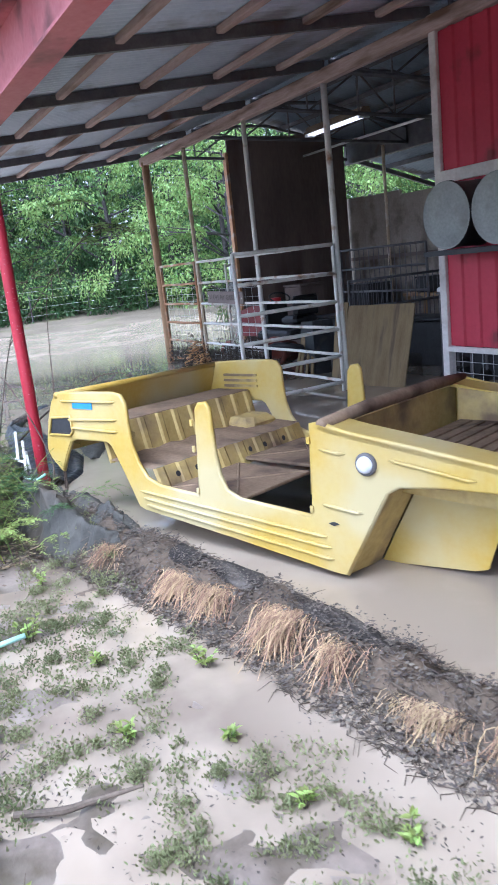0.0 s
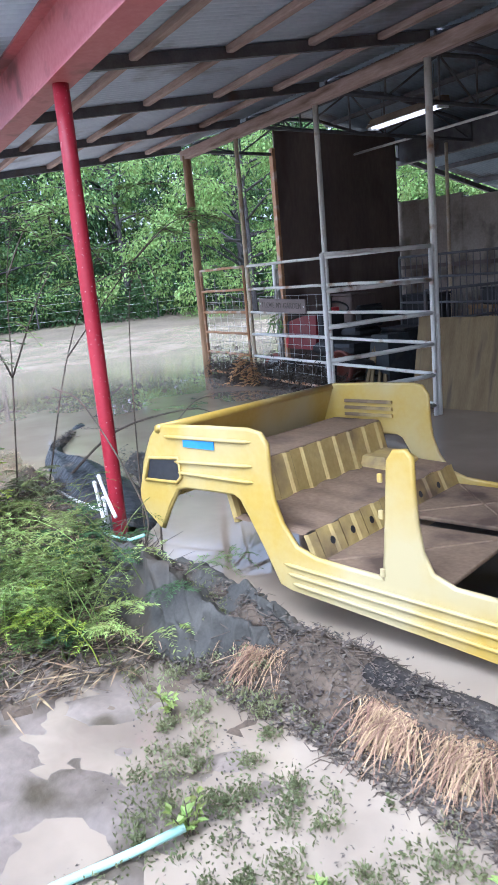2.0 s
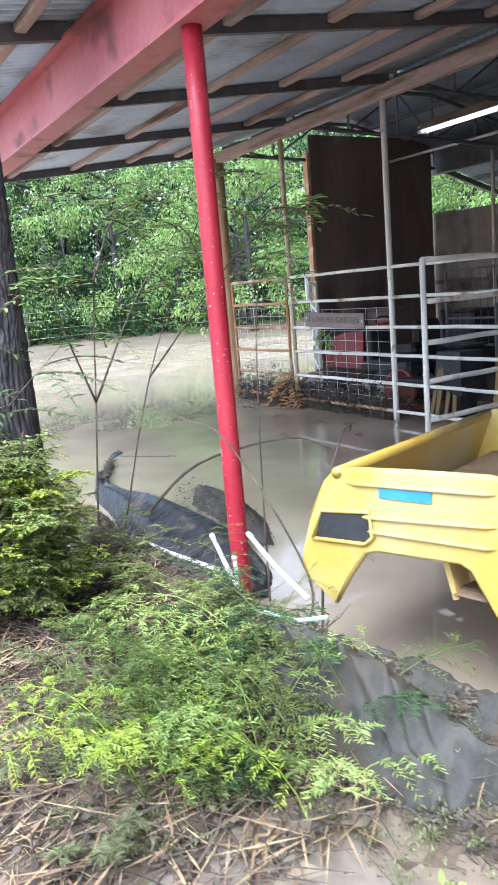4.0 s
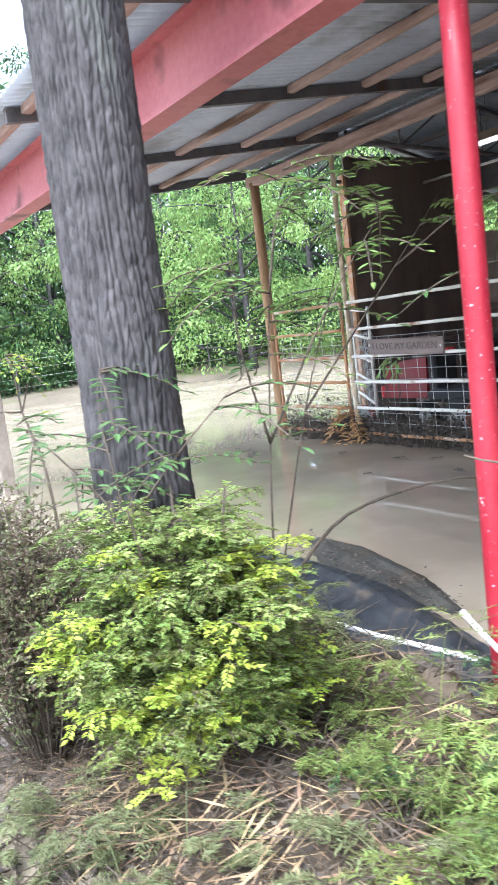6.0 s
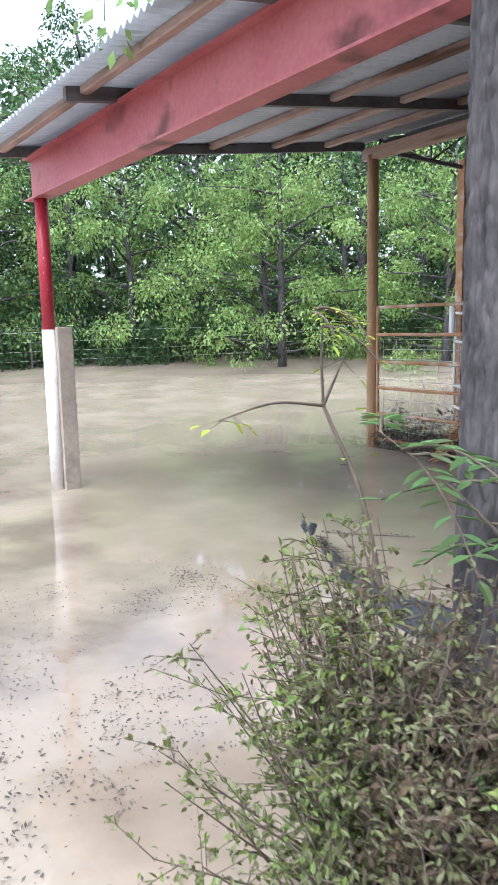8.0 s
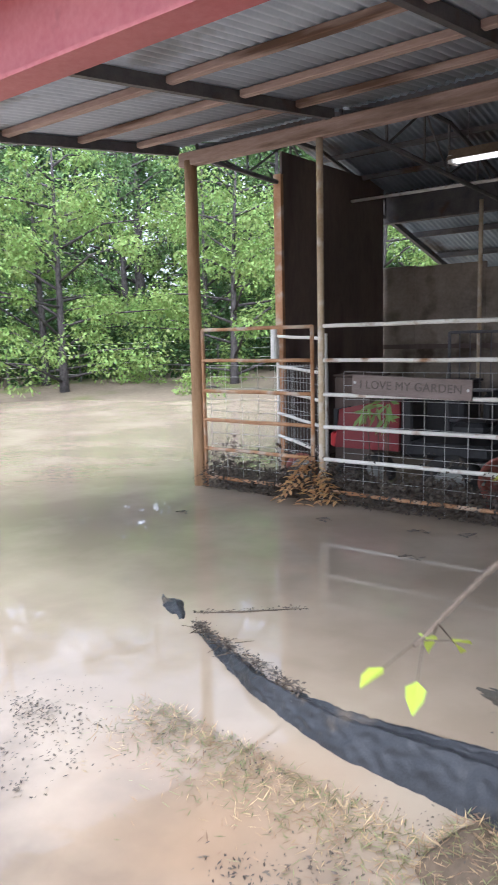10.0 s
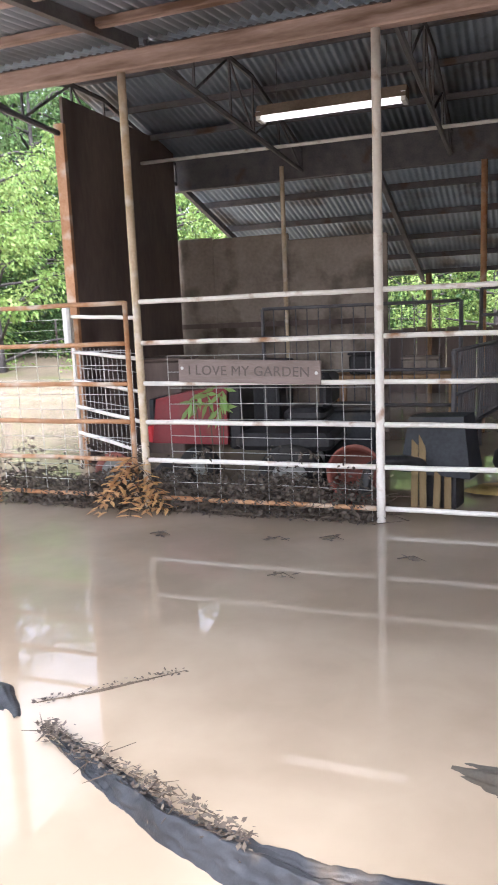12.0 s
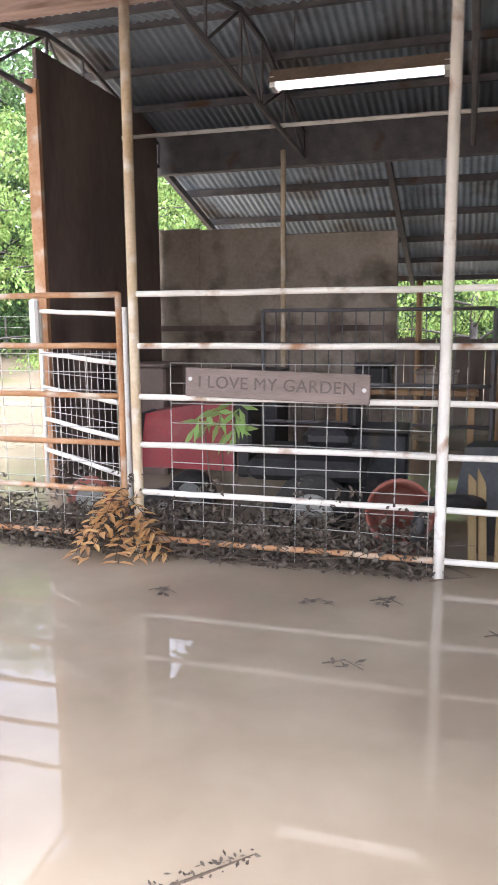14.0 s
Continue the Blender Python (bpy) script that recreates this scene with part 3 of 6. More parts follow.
# ---- end wall, back panels, red wall ----
def ribbed(length, height, pitch=0.19, rib=0.018):
    """Vertical ribbed siding in the x-z plane, facing -y."""
    g = Geo()
    prof, x = [], 0.0
    while x < length:
        for dx, dy in ((0, 0), (pitch * 0.62, 0), (pitch * 0.7, -rib), (pitch * 0.92, -rib)):
            if x + dx < length:
                prof.append((x + dx, dy))
        x += pitch
    prof.append((length, 0))
    n = len(prof)
    g.v = [(x, y, z) for z in (0, height) for x, y in prof] + [(x, 0.03, z) for z in (0, height) for x, _ in prof]
    for i in range(n - 1):
        g.f.append((i, i + 1, n + i + 1, n + i))
        g.f.append((2 * n + i + 1, 2 * n + i, 3 * n + i, 3 * n + i + 1))
        g.f.append((n + i, n + i + 1, 3 * n + i + 1, 3 * n + i))
        g.f.append((i + 1, i, 2 * n + i, 2 * n + i + 1))
    g.f += [(0, n, 3 * n, 2 * n), (n - 1, 3 * n - 1, 4 * n - 1, 2 * n - 1)]
    return g


wall_w = thing("wall_west", pose(0.0, 3.86, -0.2, 0, 0, -90), "dark brown ribbed metal end wall with rusty edge post", "wall", kind="structure")
part("siding", ribbed(2.38, 3.75), BROWN_WALL, wall_w)
part("edge_post", Geo().box(2.385, -0.05, 0, 2.435, 0.05, 3.5), RUSTY_PIPE, wall_w, "rusty red edge post")
wall_e = thing("wall_front", pose(6.6, 0.0, 0.0), "red ribbed metal siding with peeling white trim", "wall", kind="structure")
up = part("siding", ribbed(8.2, 1.14), RED_WALL, wall_e)
up.location = (0.05, 0.0, 2.0)
low = part("siding", ribbed(8.2, 1.42), RED_WALL, wall_e)
low.location = (0.05, 0.0, 0.56)
part("trim", Geo().bevel_box(-0.03, -0.035, -0.2, 0.05, 0.05, 3.15, 0.005), WHITE_TRIM, wall_e, "peeling white corner trim")
part("trim", Geo().bevel_box(0.052, -0.045, 1.95, 8.2, -0.022, 2.05, 0.005), WHITE_TRIM, wall_e, "peeling white band board")
part("trim", Geo().bevel_box(0.052, -0.045, 0.51, 8.2, -0.022, 0.56, 0.005), WHITE_TRIM, wall_e, "thin white sill trim")
g = Geo().box(15.0, -4.3, -0.2, 15.12, 8.4, 3.9)
solid("wall_east", g, BROWN_WALL, "plain brown barn end wall", "wall", kind="structure")
g = Geo().box(6.65, 3.96, -0.2, 15, 4.05, 3.02)
solid("wall_back", g, BROWN_WALL, "plain brown barn back wall", "wall", kind="structure")
# Added board screen: hides the bright field and darkens the low rear gap.
g = Geo()
for i in range(60):
    g.bevel_box(-0.1 + i * 0.25, 8.24 + 0.008 * (i % 2), -0.3, 0.14 + i * 0.25, 8.27 + 0.008 * (i % 2), 1.12 + 0.02 * math.sin(i * 2.1), 0.004)
solid("rear_low_wall", g, BROWN_WALL, "added low brown board screen closing the rear lean-to", "wall", kind="structure")
back = thing("board_partition", pose(0.0, 3.9, -0.2), "weathered brown sheet partition with stained panels", "partition", kind="structure")
for i, (x0, x1, h) in enumerate(((-0.04, 0.489, 2.62), (0.491, 1.469, 2.60), (1.471, 2.66, 2.52))):
    part("panel", Geo().bevel_box(x0, 0, 0, x1, 0.05, h, 0.008), PANEL, back)
part("rail", Geo().box(0.0, -0.05, 1.5, 2.66, -0.002, 1.56), BROWN_WALL, back)


# ---- gates and fence panels ----
def gate(name, x, y, angle, length, rails, mat, label, wire=None, r=0.018, stiles=True, group="tubular gates", droop=0.0):
    """A tubular panel: x runs along it from its first stile."""
    e = thing(name, pose(x, y, -0.15, 0, 0, angle), label, "gate", group)
    top = max(rails) + 0.15
    if stiles:
        for sx in (0, length):
            part("stile", Geo().tube([(sx, 0, 0.0), (sx, 0, top + 0.01)], r * 1.05, 10), mat, e, smooth=True)
    for z in rails:
        pts = [(length * i / 6, 0.0, z + 0.15 + (0.0025 * math.sin(i * 1.7 + z * 9) if 0 < i < 6 else 0) - droop * i / 6) for i in range(7)]
        part("rail", Geo().tube(pts, r, 10), RUSTY_PIPE if z < 0.2 and name == "pipe_fence" and wire else mat, e, smooth=True)
    if wire:
        x0, x1, z0, z1, dx, dz = wire
        g = Geo()
        k = round((x1 - x0) / dx)
        for i in range(k + 1):
            u = x0 + dx * i
            g.tube([(u, 0.028, z0 + 0.15), (u + rnd(-0.008, 0.008), 0.03, (z0 + z1) / 2 + 0.15), (u + rnd(-0.006, 0.006), 0.028, z1 + 0.15)], 0.0028, 4)
        for j in range(round((z1 - z0) / dz) + 1):
            v = z0 + dz * j + 0.15
            g.tube([(x0, 0.031, v), ((x0 + x1) / 2, 0.031, v + rnd(-0.01, 0.01)), (x1, 0.031, v)], 0.0028, 4)
        part("wire_mesh", g, WIRE, e, "square welded wire mesh")
    return e


RAILS = [0.10, 0.39, 0.68, 0.97, 1.27, 1.57]
gate("farm_gate", 0.10, -0.01, 0, 1.30, RAILS, RUSTY_PIPE, "rusty orange tubular farm gate with wire mesh", wire=(0.06, 1.26, 0.1, 1.22, 0.2, 0.112))
gate("pipe_fence", 1.521, -0.01, 0, 1.728, RAILS, WHITE_PIPE, "worn white tubular fence panel with wire mesh", wire=(0.19, 1.70, -0.02, 1.17, 0.188, 0.119), stiles=False)
gate("pipe_fence", 3.311, -0.01, 0, 1.655, RAILS, WHITE_PIPE, "worn white tubular fence panel with flaking paint", stiles=False)
gate("open_gate", 5.02, -0.06, -88.5, 1.22, RAILS, WHITE_PIPE, "white pipe gate swung open from a steel post", r=0.021)
gate("inner_gate", 0.02, 1.36, -33, 1.32, [0.36, 0.62, 0.88, 1.16, 1.5], WHITE_PIPE, "white tubular gate with fine wire inside the barn",
     wire=(0.05, 1.28, 0.2, 1.2, 0.09, 0.16), droop=0.04)
g = Geo().bevel_box(-0.05, 1.30, 1.22, 0.03, 1.36, 1.6, 0.02)
solid("hinge_plate", g, LAMP_WHITE, "white plastic sheet wrapped round gate hinge", "hinge cover")

# sign on the fence
sign = thing("garden_sign", pose(1.83, -0.045, 0.985, 0, 1.6, 0), "grey weathered wooden garden sign wired to fence panel", "sign")
part("board", Geo().bevel_box(0, -0.012, 0, 1.06, 0.012, 0.165, 0.004), SIGN, sign)
tx = bpy.data.curves.new("lettering", "FONT")
tx.body, tx.size, tx.extrude, tx.align_x, tx.align_y = "I LOVE MY GARDEN", 0.098, 0.002, "CENTER", "CENTER"
tx.space_character = 1.05
tx.materials.append(SIGN_INK)
letters = new("lettering", tx)
letters.parent = sign
letters.matrix_basis = pose(0.53, -0.014, 0.083, 90, 0, 0)
part("screw", Geo().lathe([(0.0, 0.004), (0.012, 0.003), (0.012, 0)], 10, pose(1.03, -0.012, 0.08, 90, 0, 0)), WIRE, sign)
part("screw", Geo().lathe([(0.0, 0.004), (0.012, 0.003), (0.012, 0)], 10, pose(0.03, -0.012, 0.1, 90, 0, 0)), WIRE, sign)

# drums on the red wall; the shadow on their bodies is drawn as black
for x in (7.06, 7.60):
    e = thing("drum", pose(x, -0.03, 1.67, 90, 0, 0), "drum with grey end and shadow-black body on red wall", "drum", "wall drums")
    part("body", Geo().lathe([(0.255, 0.0), (0.262, 0.02), (0.255, 0.05), (0.255, 0.31), (0.265, 0.33), (0.262, 0.36)], 32), BLACK, e, smooth=True)
    part("end", Geo().lathe([(0.262, 0.36), (0.25, 0.362), (0.245, 0.35), (0.12, 0.352), (0.0, 0.353)], 32), DISC, e, "scuffed grey round end", smooth=True)
shelf = Geo().box(6.75, -0.36, 1.36, 8.6, -0.05, 1.40)
solid("drum_shelf", shelf, BLACK, "dark shelf board fixed to red wall under drums", "shelf")
mesh = Geo()
for i in range(22):
    mesh.tube([(6.66 + i * 0.12, 0.0, -0.1), (6.66 + i * 0.12, 0.0, 0.51)], 0.003, 4)
for j in range(6):
    mesh.tube([(6.65, 0.004, 0.02 + j * 0.1), (9.3, 0.004, 0.02 + j * 0.1)], 0.003, 4)
solid("wire_skirt", mesh, WIRE, "wire mesh skirt below the red siding", "wire mesh", kind="structure")

# fluorescent lamp
lamp = thing("shop_light", pose(2.51, 1.95, 3.22), "long fluorescent shop light with rusty hood under roof", "lamp")
part("hood", Geo().add([(-0.68, -0.05, 0.09), (0.68, -0.05, 0.09), (0.68, 0.09, 0.0), (-0.68, 0.09, 0.0), (-0.68, -0.13, 0.0), (0.68, -0.13, 0.0),
                        (-0.68, 0.06, 0.11), (0.68, 0.06, 0.11), (-0.68, -0.05, 0.11), (0.68, -0.05, 0.11)],
                       [(8, 9, 7, 6), (6, 7, 2, 3), (4, 5, 9, 8), (8, 6, 3, 4), (9, 5, 2, 7)]), RUST_HOOD, lamp)
TUBE = bpy.data.materials.new("lit_tube")
TUBE.use_nodes = True
TUBE.node_tree.nodes["Principled BSDF"].inputs["Emission Color"].default_value = (1, 0.95, 0.92, 1)
TUBE.node_tree.nodes["Principled BSDF"].inputs["Emission Strength"].default_value = 0.3
for y in (-0.06, 0.02):
    part("tube", Geo().tube([(-0.63, y, 0.0), (0.63, y, 0.0)], 0.022, 10), TUBE, lamp, "glowing white tube", smooth=True)
for x in (-0.655, 0.655):
    part("end_cap", Geo().box(x - 0.02, -0.1, -0.03, x + 0.02, 0.06, 0.05), LAMP_WHITE, lamp)
for x in (-0.5, 0.5):
    part("hanger", Geo().tube([(x, 0, 0.1), (x, 0, 0.5)], 0.004, 5), DARK_STEEL, lamp)

# ---- yellow car body ----
jeep = thing("car_body", pose(7.07, -3.715, 0.0, -2, 0, 20.7), "stripped yellow open car body without wheels or doors", "car body")


def side_m(v):
    return Matrix(((1, 0, 0, 0), (0, 0, 1, v), (0, 1, 0, 0), (0, 0, 0, 1)))


SIDE = [(-0.15, 0.42), (-0.145, 0.50), (-0.11, 0.62), (-0.04, 0.76), (0.0, 0.80), (0.04, 0.815), (0.30, 0.825), (0.56, 0.83), (0.62, 0.82), (0.65, 0.78), (0.655, 0.66),
        (0.67, 0.54), (0.71, 0.44), (0.78, 0.35), (0.88, 0.315), (1.0, 0.305), (1.20, 0.295), (1.215, 0.5), (1.23, 0.765), (1.25, 0.795), (1.295, 0.80), (1.315, 0.78), (1.318, 0.68),
        (1.328, 0.54), (1.348, 0.43), (1.39, 0.35), (1.48, 0.312), (1.93, 0.285), (1.945, 0.40), (1.96, 0.735), (2.0, 0.735), (2.16, 0.70), (2.5, 0.655), (2.87, 0.60), (3.2, 0.55), (3.34, 0.50),
        (3.40, 0.40), (3.40, 0.20), (3.16, 0.12), (3.10, 0.34), (2.98, 0.47), (2.86, 0.515), (2.6, 0.51), (2.40, 0.49), (2.34, 0.455), (2.11, 0.035), (2.06, 0.035), (1.4, 0.105), (0.75, 0.165), (0.70, 0.18),
        (0.62, 0.33), (0.55, 0.45), (0.50, 0.53), (0.46, 0.55), (0.16, 0.545), (0.11, 0.53), (0.04, 0.43), (-0.02, 0.32)]
near = part("side_panel", Geo().slab(SIDE, 0.03, side_m(0.0)), YELLOW, jeep, "faded yellow near side panel")
FAR = [p for p in SIDE]
for q in range(21, 27):
    FAR[q] = (min(FAR[q][0], 1.31 + 0.05 * (q - 21) / 5), FAR[q][1])
FAR[26] = (1.40, 0.30)
part("side_panel", Geo().slab(FAR, 0.03, side_m(1.44)), YELLOW, jeep, "faded yellow far side panel")


def edge(pts, v, r, name, mat):
    return part(name, Geo().tube([(u, v, z) for u, z in pts], r, 8), mat, jeep, smooth=True)


for v in (0.015, 1.455):
    edge([(-0.11, 0.62)] + SIDE[3:17], v, 0.015, "door_flange", YELLOW)
    edge((SIDE if v < 1 else FAR)[16:28], v, 0.015, "door_flange", YELLOW)
    edge(SIDE[28:36], v, 0.015, "wing_edge", YELLOW)
    edge(SIDE[38:46], v, 0.012, "arch_lip", YELLOW)
    edge(SIDE[49:58], v, 0.012, "arch_lip", YELLOW)
# pressed ribs along the near and far side
for v in (-0.004, 1.474):
    for a, b in (((0.72, 0.275), (2.02, 0.205)), ((0.74, 0.235), (2.04, 0.155)), ((0.76, 0.195), (2.05, 0.10)), ((2.0, 0.36), (2.22, 0.345)), ((2.0, 0.62), (2.14, 0.61)),
                 ((2.36, 0.60), (2.75, 0.55)), ((0.1, 0.66), (0.58, 0.68)), ((0.12, 0.61), (0.58, 0.61)), ((0.05, 0.775), (0.58, 0.785))):
        part("pressed_rib", Geo().tube([(a[0], v + 0.006, a[1]), (a[0] + 0.03, v, a[1]), (b[0] - 0.03, v, b[1]), (b[0], v + 0.006, b[1])], [0.003, 0.009, 0.009, 0.003], 8), YELLOW, jeep, smooth=True)
# tail: end panel, rear deck, lamp openings
part("tail_panel", Geo().add([(-0.13, 0.03, 0.42), (-0.13, 1.44, 0.42), (-0.0, 1.44, 0.80), (-0.0, 0.03, 0.80), (-0.10, 0.03, 0.42), (-0.10, 1.44, 0.42), (0.03, 1.44, 0.80), (0.03, 0.03, 0.80)],
                             [(0, 3, 2, 1), (4, 5, 6, 7), (3, 7, 6, 2), (0, 1, 5, 4), (0, 4, 7, 3), (1, 2, 6, 5)]), YELLOW, jeep)
part("tail_rim", Geo().tube([(0.012, 0.0, 0.805), (0.012, 1.46, 0.805)], 0.022, 10), YELLOW, jeep, smooth=True)
# Uncut panel: a black plate stands for the dark inside of the opening.
opening = [(-0.095, 0.555), (-0.055, 0.665), (0.14, 0.68), (0.15, 0.59), (0.12, 0.562)]
part("lamp_opening", Geo().slab(opening, 0.004, side_m(-0.005)), BLACK, jeep, "black plate for the shade in an empty lamp opening")
part("opening_lip", Geo().tube([(u, -0.005, z) for u, z in opening + opening[:1]], 0.009, 6), YELLOW, jeep, smooth=True)
part("blue_tape", Geo().box(0.18, -0.006, 0.735, 0.37, -0.002, 0.775), BLUE_TAPE, jeep, "torn blue tape patch")
part("rear_deck", Geo().bevel_box(0.04, 0.04, 0.60, 0.36, 1.43, 0.625, 0.006), RUST_FLOOR, jeep, "brown muddy rear deck")
g = Geo()
g.grid(lambda a, b: Vector((0.36 + 0.06 * a + 0.012 * (math.sin(b * 60) > 0.6), 0.04 + 1.39 * b, 0.62 - 0.22 * a)), 4, 90)
part("seat_back", g, YELLOW_IN, jeep, "ribbed dirty yellow seat back")
g = Geo().grid(lambda a, b: Vector((0.42 + 0.38 * a, 0.04 + 1.39 * b, 0.42 - 0.02 * a + 0.006 * math.sin(b * 40))), 6, 60)
part("seat_floor", g, RUST_FLOOR, jeep, "corrugated rusty brown floor")
g = Geo().grid(lambda a, b: Vector((0.80 + 0.06 * a + 0.01 * (math.sin(b * 50) > 0.3), 0.04 + 1.39 * b, 0.40 - 0.14 * a)), 3, 80)
part("seat_front", g, YELLOW_IN, jeep, "dirty yellow riser with holes")
# Black discs on the riser for the shade inside its holes.
for v in (0.2, 0.36, 0.52, 0.85, 1.0, 1.2):
    part("hole", Geo().lathe([(0.0, 0), (0.018, 0.001)], 10, pose(0.835, v, 0.34, 0, 70, 0)), BLACK, jeep)
for v0, v1, z in ((0.06, 0.70, 0.0), (0.76, 1.38, 0.02)):
    e = part("floor_board", Geo().bevel_box(0.86, v0, 0.27 + z, 1.42, v1, 0.29 + z, 0.005), RUST_FLOOR, jeep, "brown floor board pressed with a cross")
    for a, b in (((0.89, v0 + 0.03), (1.39, v1 - 0.03)), ((0.89, v1 - 0.03), (1.39, v0 + 0.03))):
        part("cross_rib", Geo().tube([(a[0], a[1], 0.29 + z), (b[0], b[1], 0.29 + z)], 0.007, 6), RUST_FLOOR, e)
part("floor_pan", Geo().bevel_box(0.7, 0.40, 0.04, 1.96, 1.44, 0.055, 0.005), BLACK, jeep, "black wet floor pan")
# far quarter inside and louvre panel; duller yellow boxes stand in for its holes
part("wheel_tub", Geo().bevel_box(0.05, 1.12, 0.36, 0.62, 1.43, 0.47, 0.04), YELLOW_IN, jeep)
part("wheel_tub", Geo().bevel_box(0.05, 0.035, 0.56, 0.62, 0.10, 0.60, 0.01), YELLOW_IN, jeep)
for z in (0.64, 0.68, 0.72):
    part("louvre", Geo().box(0.12, 1.425, z, 0.44, 1.438, z + 0.018), YELLOW_IN, jeep)
# scuttle, dash, front tub
part("bulkhead", Geo().bevel_box(1.96, 0.03, 0.06, 1.985, 1.44, 0.70, 0.005), YELLOW_IN, jeep)
g = Geo().tube([(2.02, 0.0, 0.735), (2.02, 0.4, 0.75), (2.02, 1.06, 0.75), (2.02, 1.46, 0.735)], [0.028, 0.034, 0.034, 0.028], 12)
part("scuttle", g, RUST_FLOOR, jeep, "rusty brown rounded scuttle", smooth=True)
part("front_tub_floor", Geo().bevel_box(2.08, 0.2, 0.50, 3.2, 1.28, 0.52, 0.005), RUST_FLOOR, jeep, "brown ribbed front tub floor")
for i in range(13):
    part("floor_rib", Geo().box(2.16 + i * 0.078, 0.25, 0.52, 2.18 + i * 0.078, 1.22, 0.53), RUST_FLOOR, jeep)
for v in (0.18, 1.28):
    part("tub_wall", Geo().add([(2.07, v, 0.70), (3.2, v, 0.56), (3.2, v, 0.36), (2.07, v, 0.42), (2.07, v + 0.02, 0.70), (3.2, v + 0.02, 0.56), (3.2, v + 0.02, 0.36), (2.07, v + 0.02, 0.42)],
                               [(0, 1, 2, 3), (7, 6, 5, 4), (0, 4, 5, 1), (1, 5, 6, 2), (2, 6, 7, 3), (3, 7, 4, 0)]), YELLOW_IN, jeep)
for v0, v1 in ((0.0, 0.19), (1.29, 1.47)):
    part("wing_top", Geo().add([(2.0, v0, 0.73), (2.16, v0, 0.70), (2.87, v0, 0.60), (3.34, v0, 0.51), (2.0, v1, 0.74), (2.16, v1, 0.71), (2.87, v1, 0.61), (3.34, v1, 0.52),
                                (2.0, v0, 0.71), (2.16, v0, 0.68), (2.87, v0, 0.58), (3.34, v0, 0.49), (2.0, v1, 0.72), (2.16, v1, 0.69), (2.87, v1, 0.59), (3.34, v1, 0.50)],
                               [(0, 1, 5, 4), (1, 2, 6, 5), (2, 3, 7, 6), (8, 12, 13, 9), (9, 13, 14, 10), (10, 14, 15, 11), (0, 8, 9, 1), (1, 9, 10, 2), (2, 10, 11, 3), (4, 5, 13, 12), (5, 6, 14, 13), (6, 7, 15, 14)]), YELLOW, jeep)
part("nose_panel", Geo().bevel_box(3.2, 0.03, 0.15, 3.36, 1.44, 0.5, 0.03), YELLOW, jeep)
inner = [(2.12, 0.0), (2.36, 0.47), (2.86, 0.50), (3.0, 0.45), (2.92, 0.36), (2.80, 0.36), (2.74, 0.30), (2.66, 0.06), (2.60, 0.04)]
for v in (0.30, 1.16):
    part("inner_arch", Geo().slab(inner, 0.015, side_m(v)), YELLOW, jeep)
g = Geo().add([(2.11, 0.03, 0.03), (2.34, 0.03, 0.45), (2.40, 0.03, 0.48), (2.86, 0.03, 0.505), (2.11, 0.30, 0.0), (2.34, 0.30, 0.45), (2.40, 0.30, 0.48), (2.86, 0.30, 0.505)],
              [(0, 1, 5, 4), (1, 2, 6, 5), (2, 3, 7, 6)])
part("arch_liner", g, YELLOW_IN, jeep, "dirty yellow arch liner")
marker = part("side_marker", Geo().lathe([(0.052, 0.0), (0.052, 0.012), (0.044, 0.02), (0.04, 0.018)], 24, pose(2.25, 0.0, 0.575, 90, 0, 0)), DARK_STEEL, jeep, "dark marker bezel", smooth=True)
part("marker_lens", Geo().lathe([(0.04, 0.012), (0.036, 0.028), (0.02, 0.037), (0.0, 0.04)], 24, pose(2.25, 0.0, 0.575, 90, 0, 0)), LENS, marker, "milky round lens", smooth=True)
for u, z in ((1.20, 0.33), (1.20, 0.56), (1.20, 0.70), (1.945, 0.33), (1.95, 0.66)):
    part("hinge", Geo().bevel_box(u - 0.014, -0.010, z - 0.018, u + 0.006, 0.002, z + 0.018, 0.003), YELLOW, jeep)
# Black plate for the shade in the slot, which isn't cut.
part("handle_slot", Geo().slab([(2.03, 0.275), (2.06, 0.285), (2.09, 0.277), (2.06, 0.265)], 0.004, side_m(-0.005)), BLACK, jeep)
hose_pts = [(1.62 + 0.14 * math.cos(a) + 0.01 * a, 0.95 + 0.16 * math.sin(a), 0.075) for a in [i * 0.35 for i in range(17)]] + [(1.85, 0.7, 0.075), (1.95, 0.5, 0.08)]
solid("hose_coil", Geo().tube([(jeep.matrix_basis @ Vector(p)) for p in hose_pts], 0.012, 8), CLOTH, "grey rubber hose loop on car floor", "hose", smooth=True)

# ---- boards and clutter inside the barn ----
def leaning(name, p, w, h, lean, turn, mat, label, cat, t=0.018):
    e = solid(name, Geo().bevel_box(0, -t, 0, w, 0, h, 0.004), mat, label, cat)
    e.matrix_basis = pose(*p, -lean, 0, turn)
    return e


leaning("plywood_sheet", (4.62, 0.12, -0.2), 0.92, 1.12, 18, 14, PLY, "dirty plywood sheet leaning behind white fence", "board")
leaning("plank", (4.25, 0.30, -0.2), 0.22, 1.12, 10, 4, PLY, "short brown plank leaning beside plywood", "board")
for i, (x, a, l) in enumerate(((3.44, 20, 5), (3.50, 15, 9), (3.58, 12, -4), (3.66, 8, 6))):
    leaning("fence_board", (x, 0.24 + 0.05 * i, -0.2), 0.05, 0.8, a, l, PLY, "dirty yellow wooden board leaning in barn", "board")
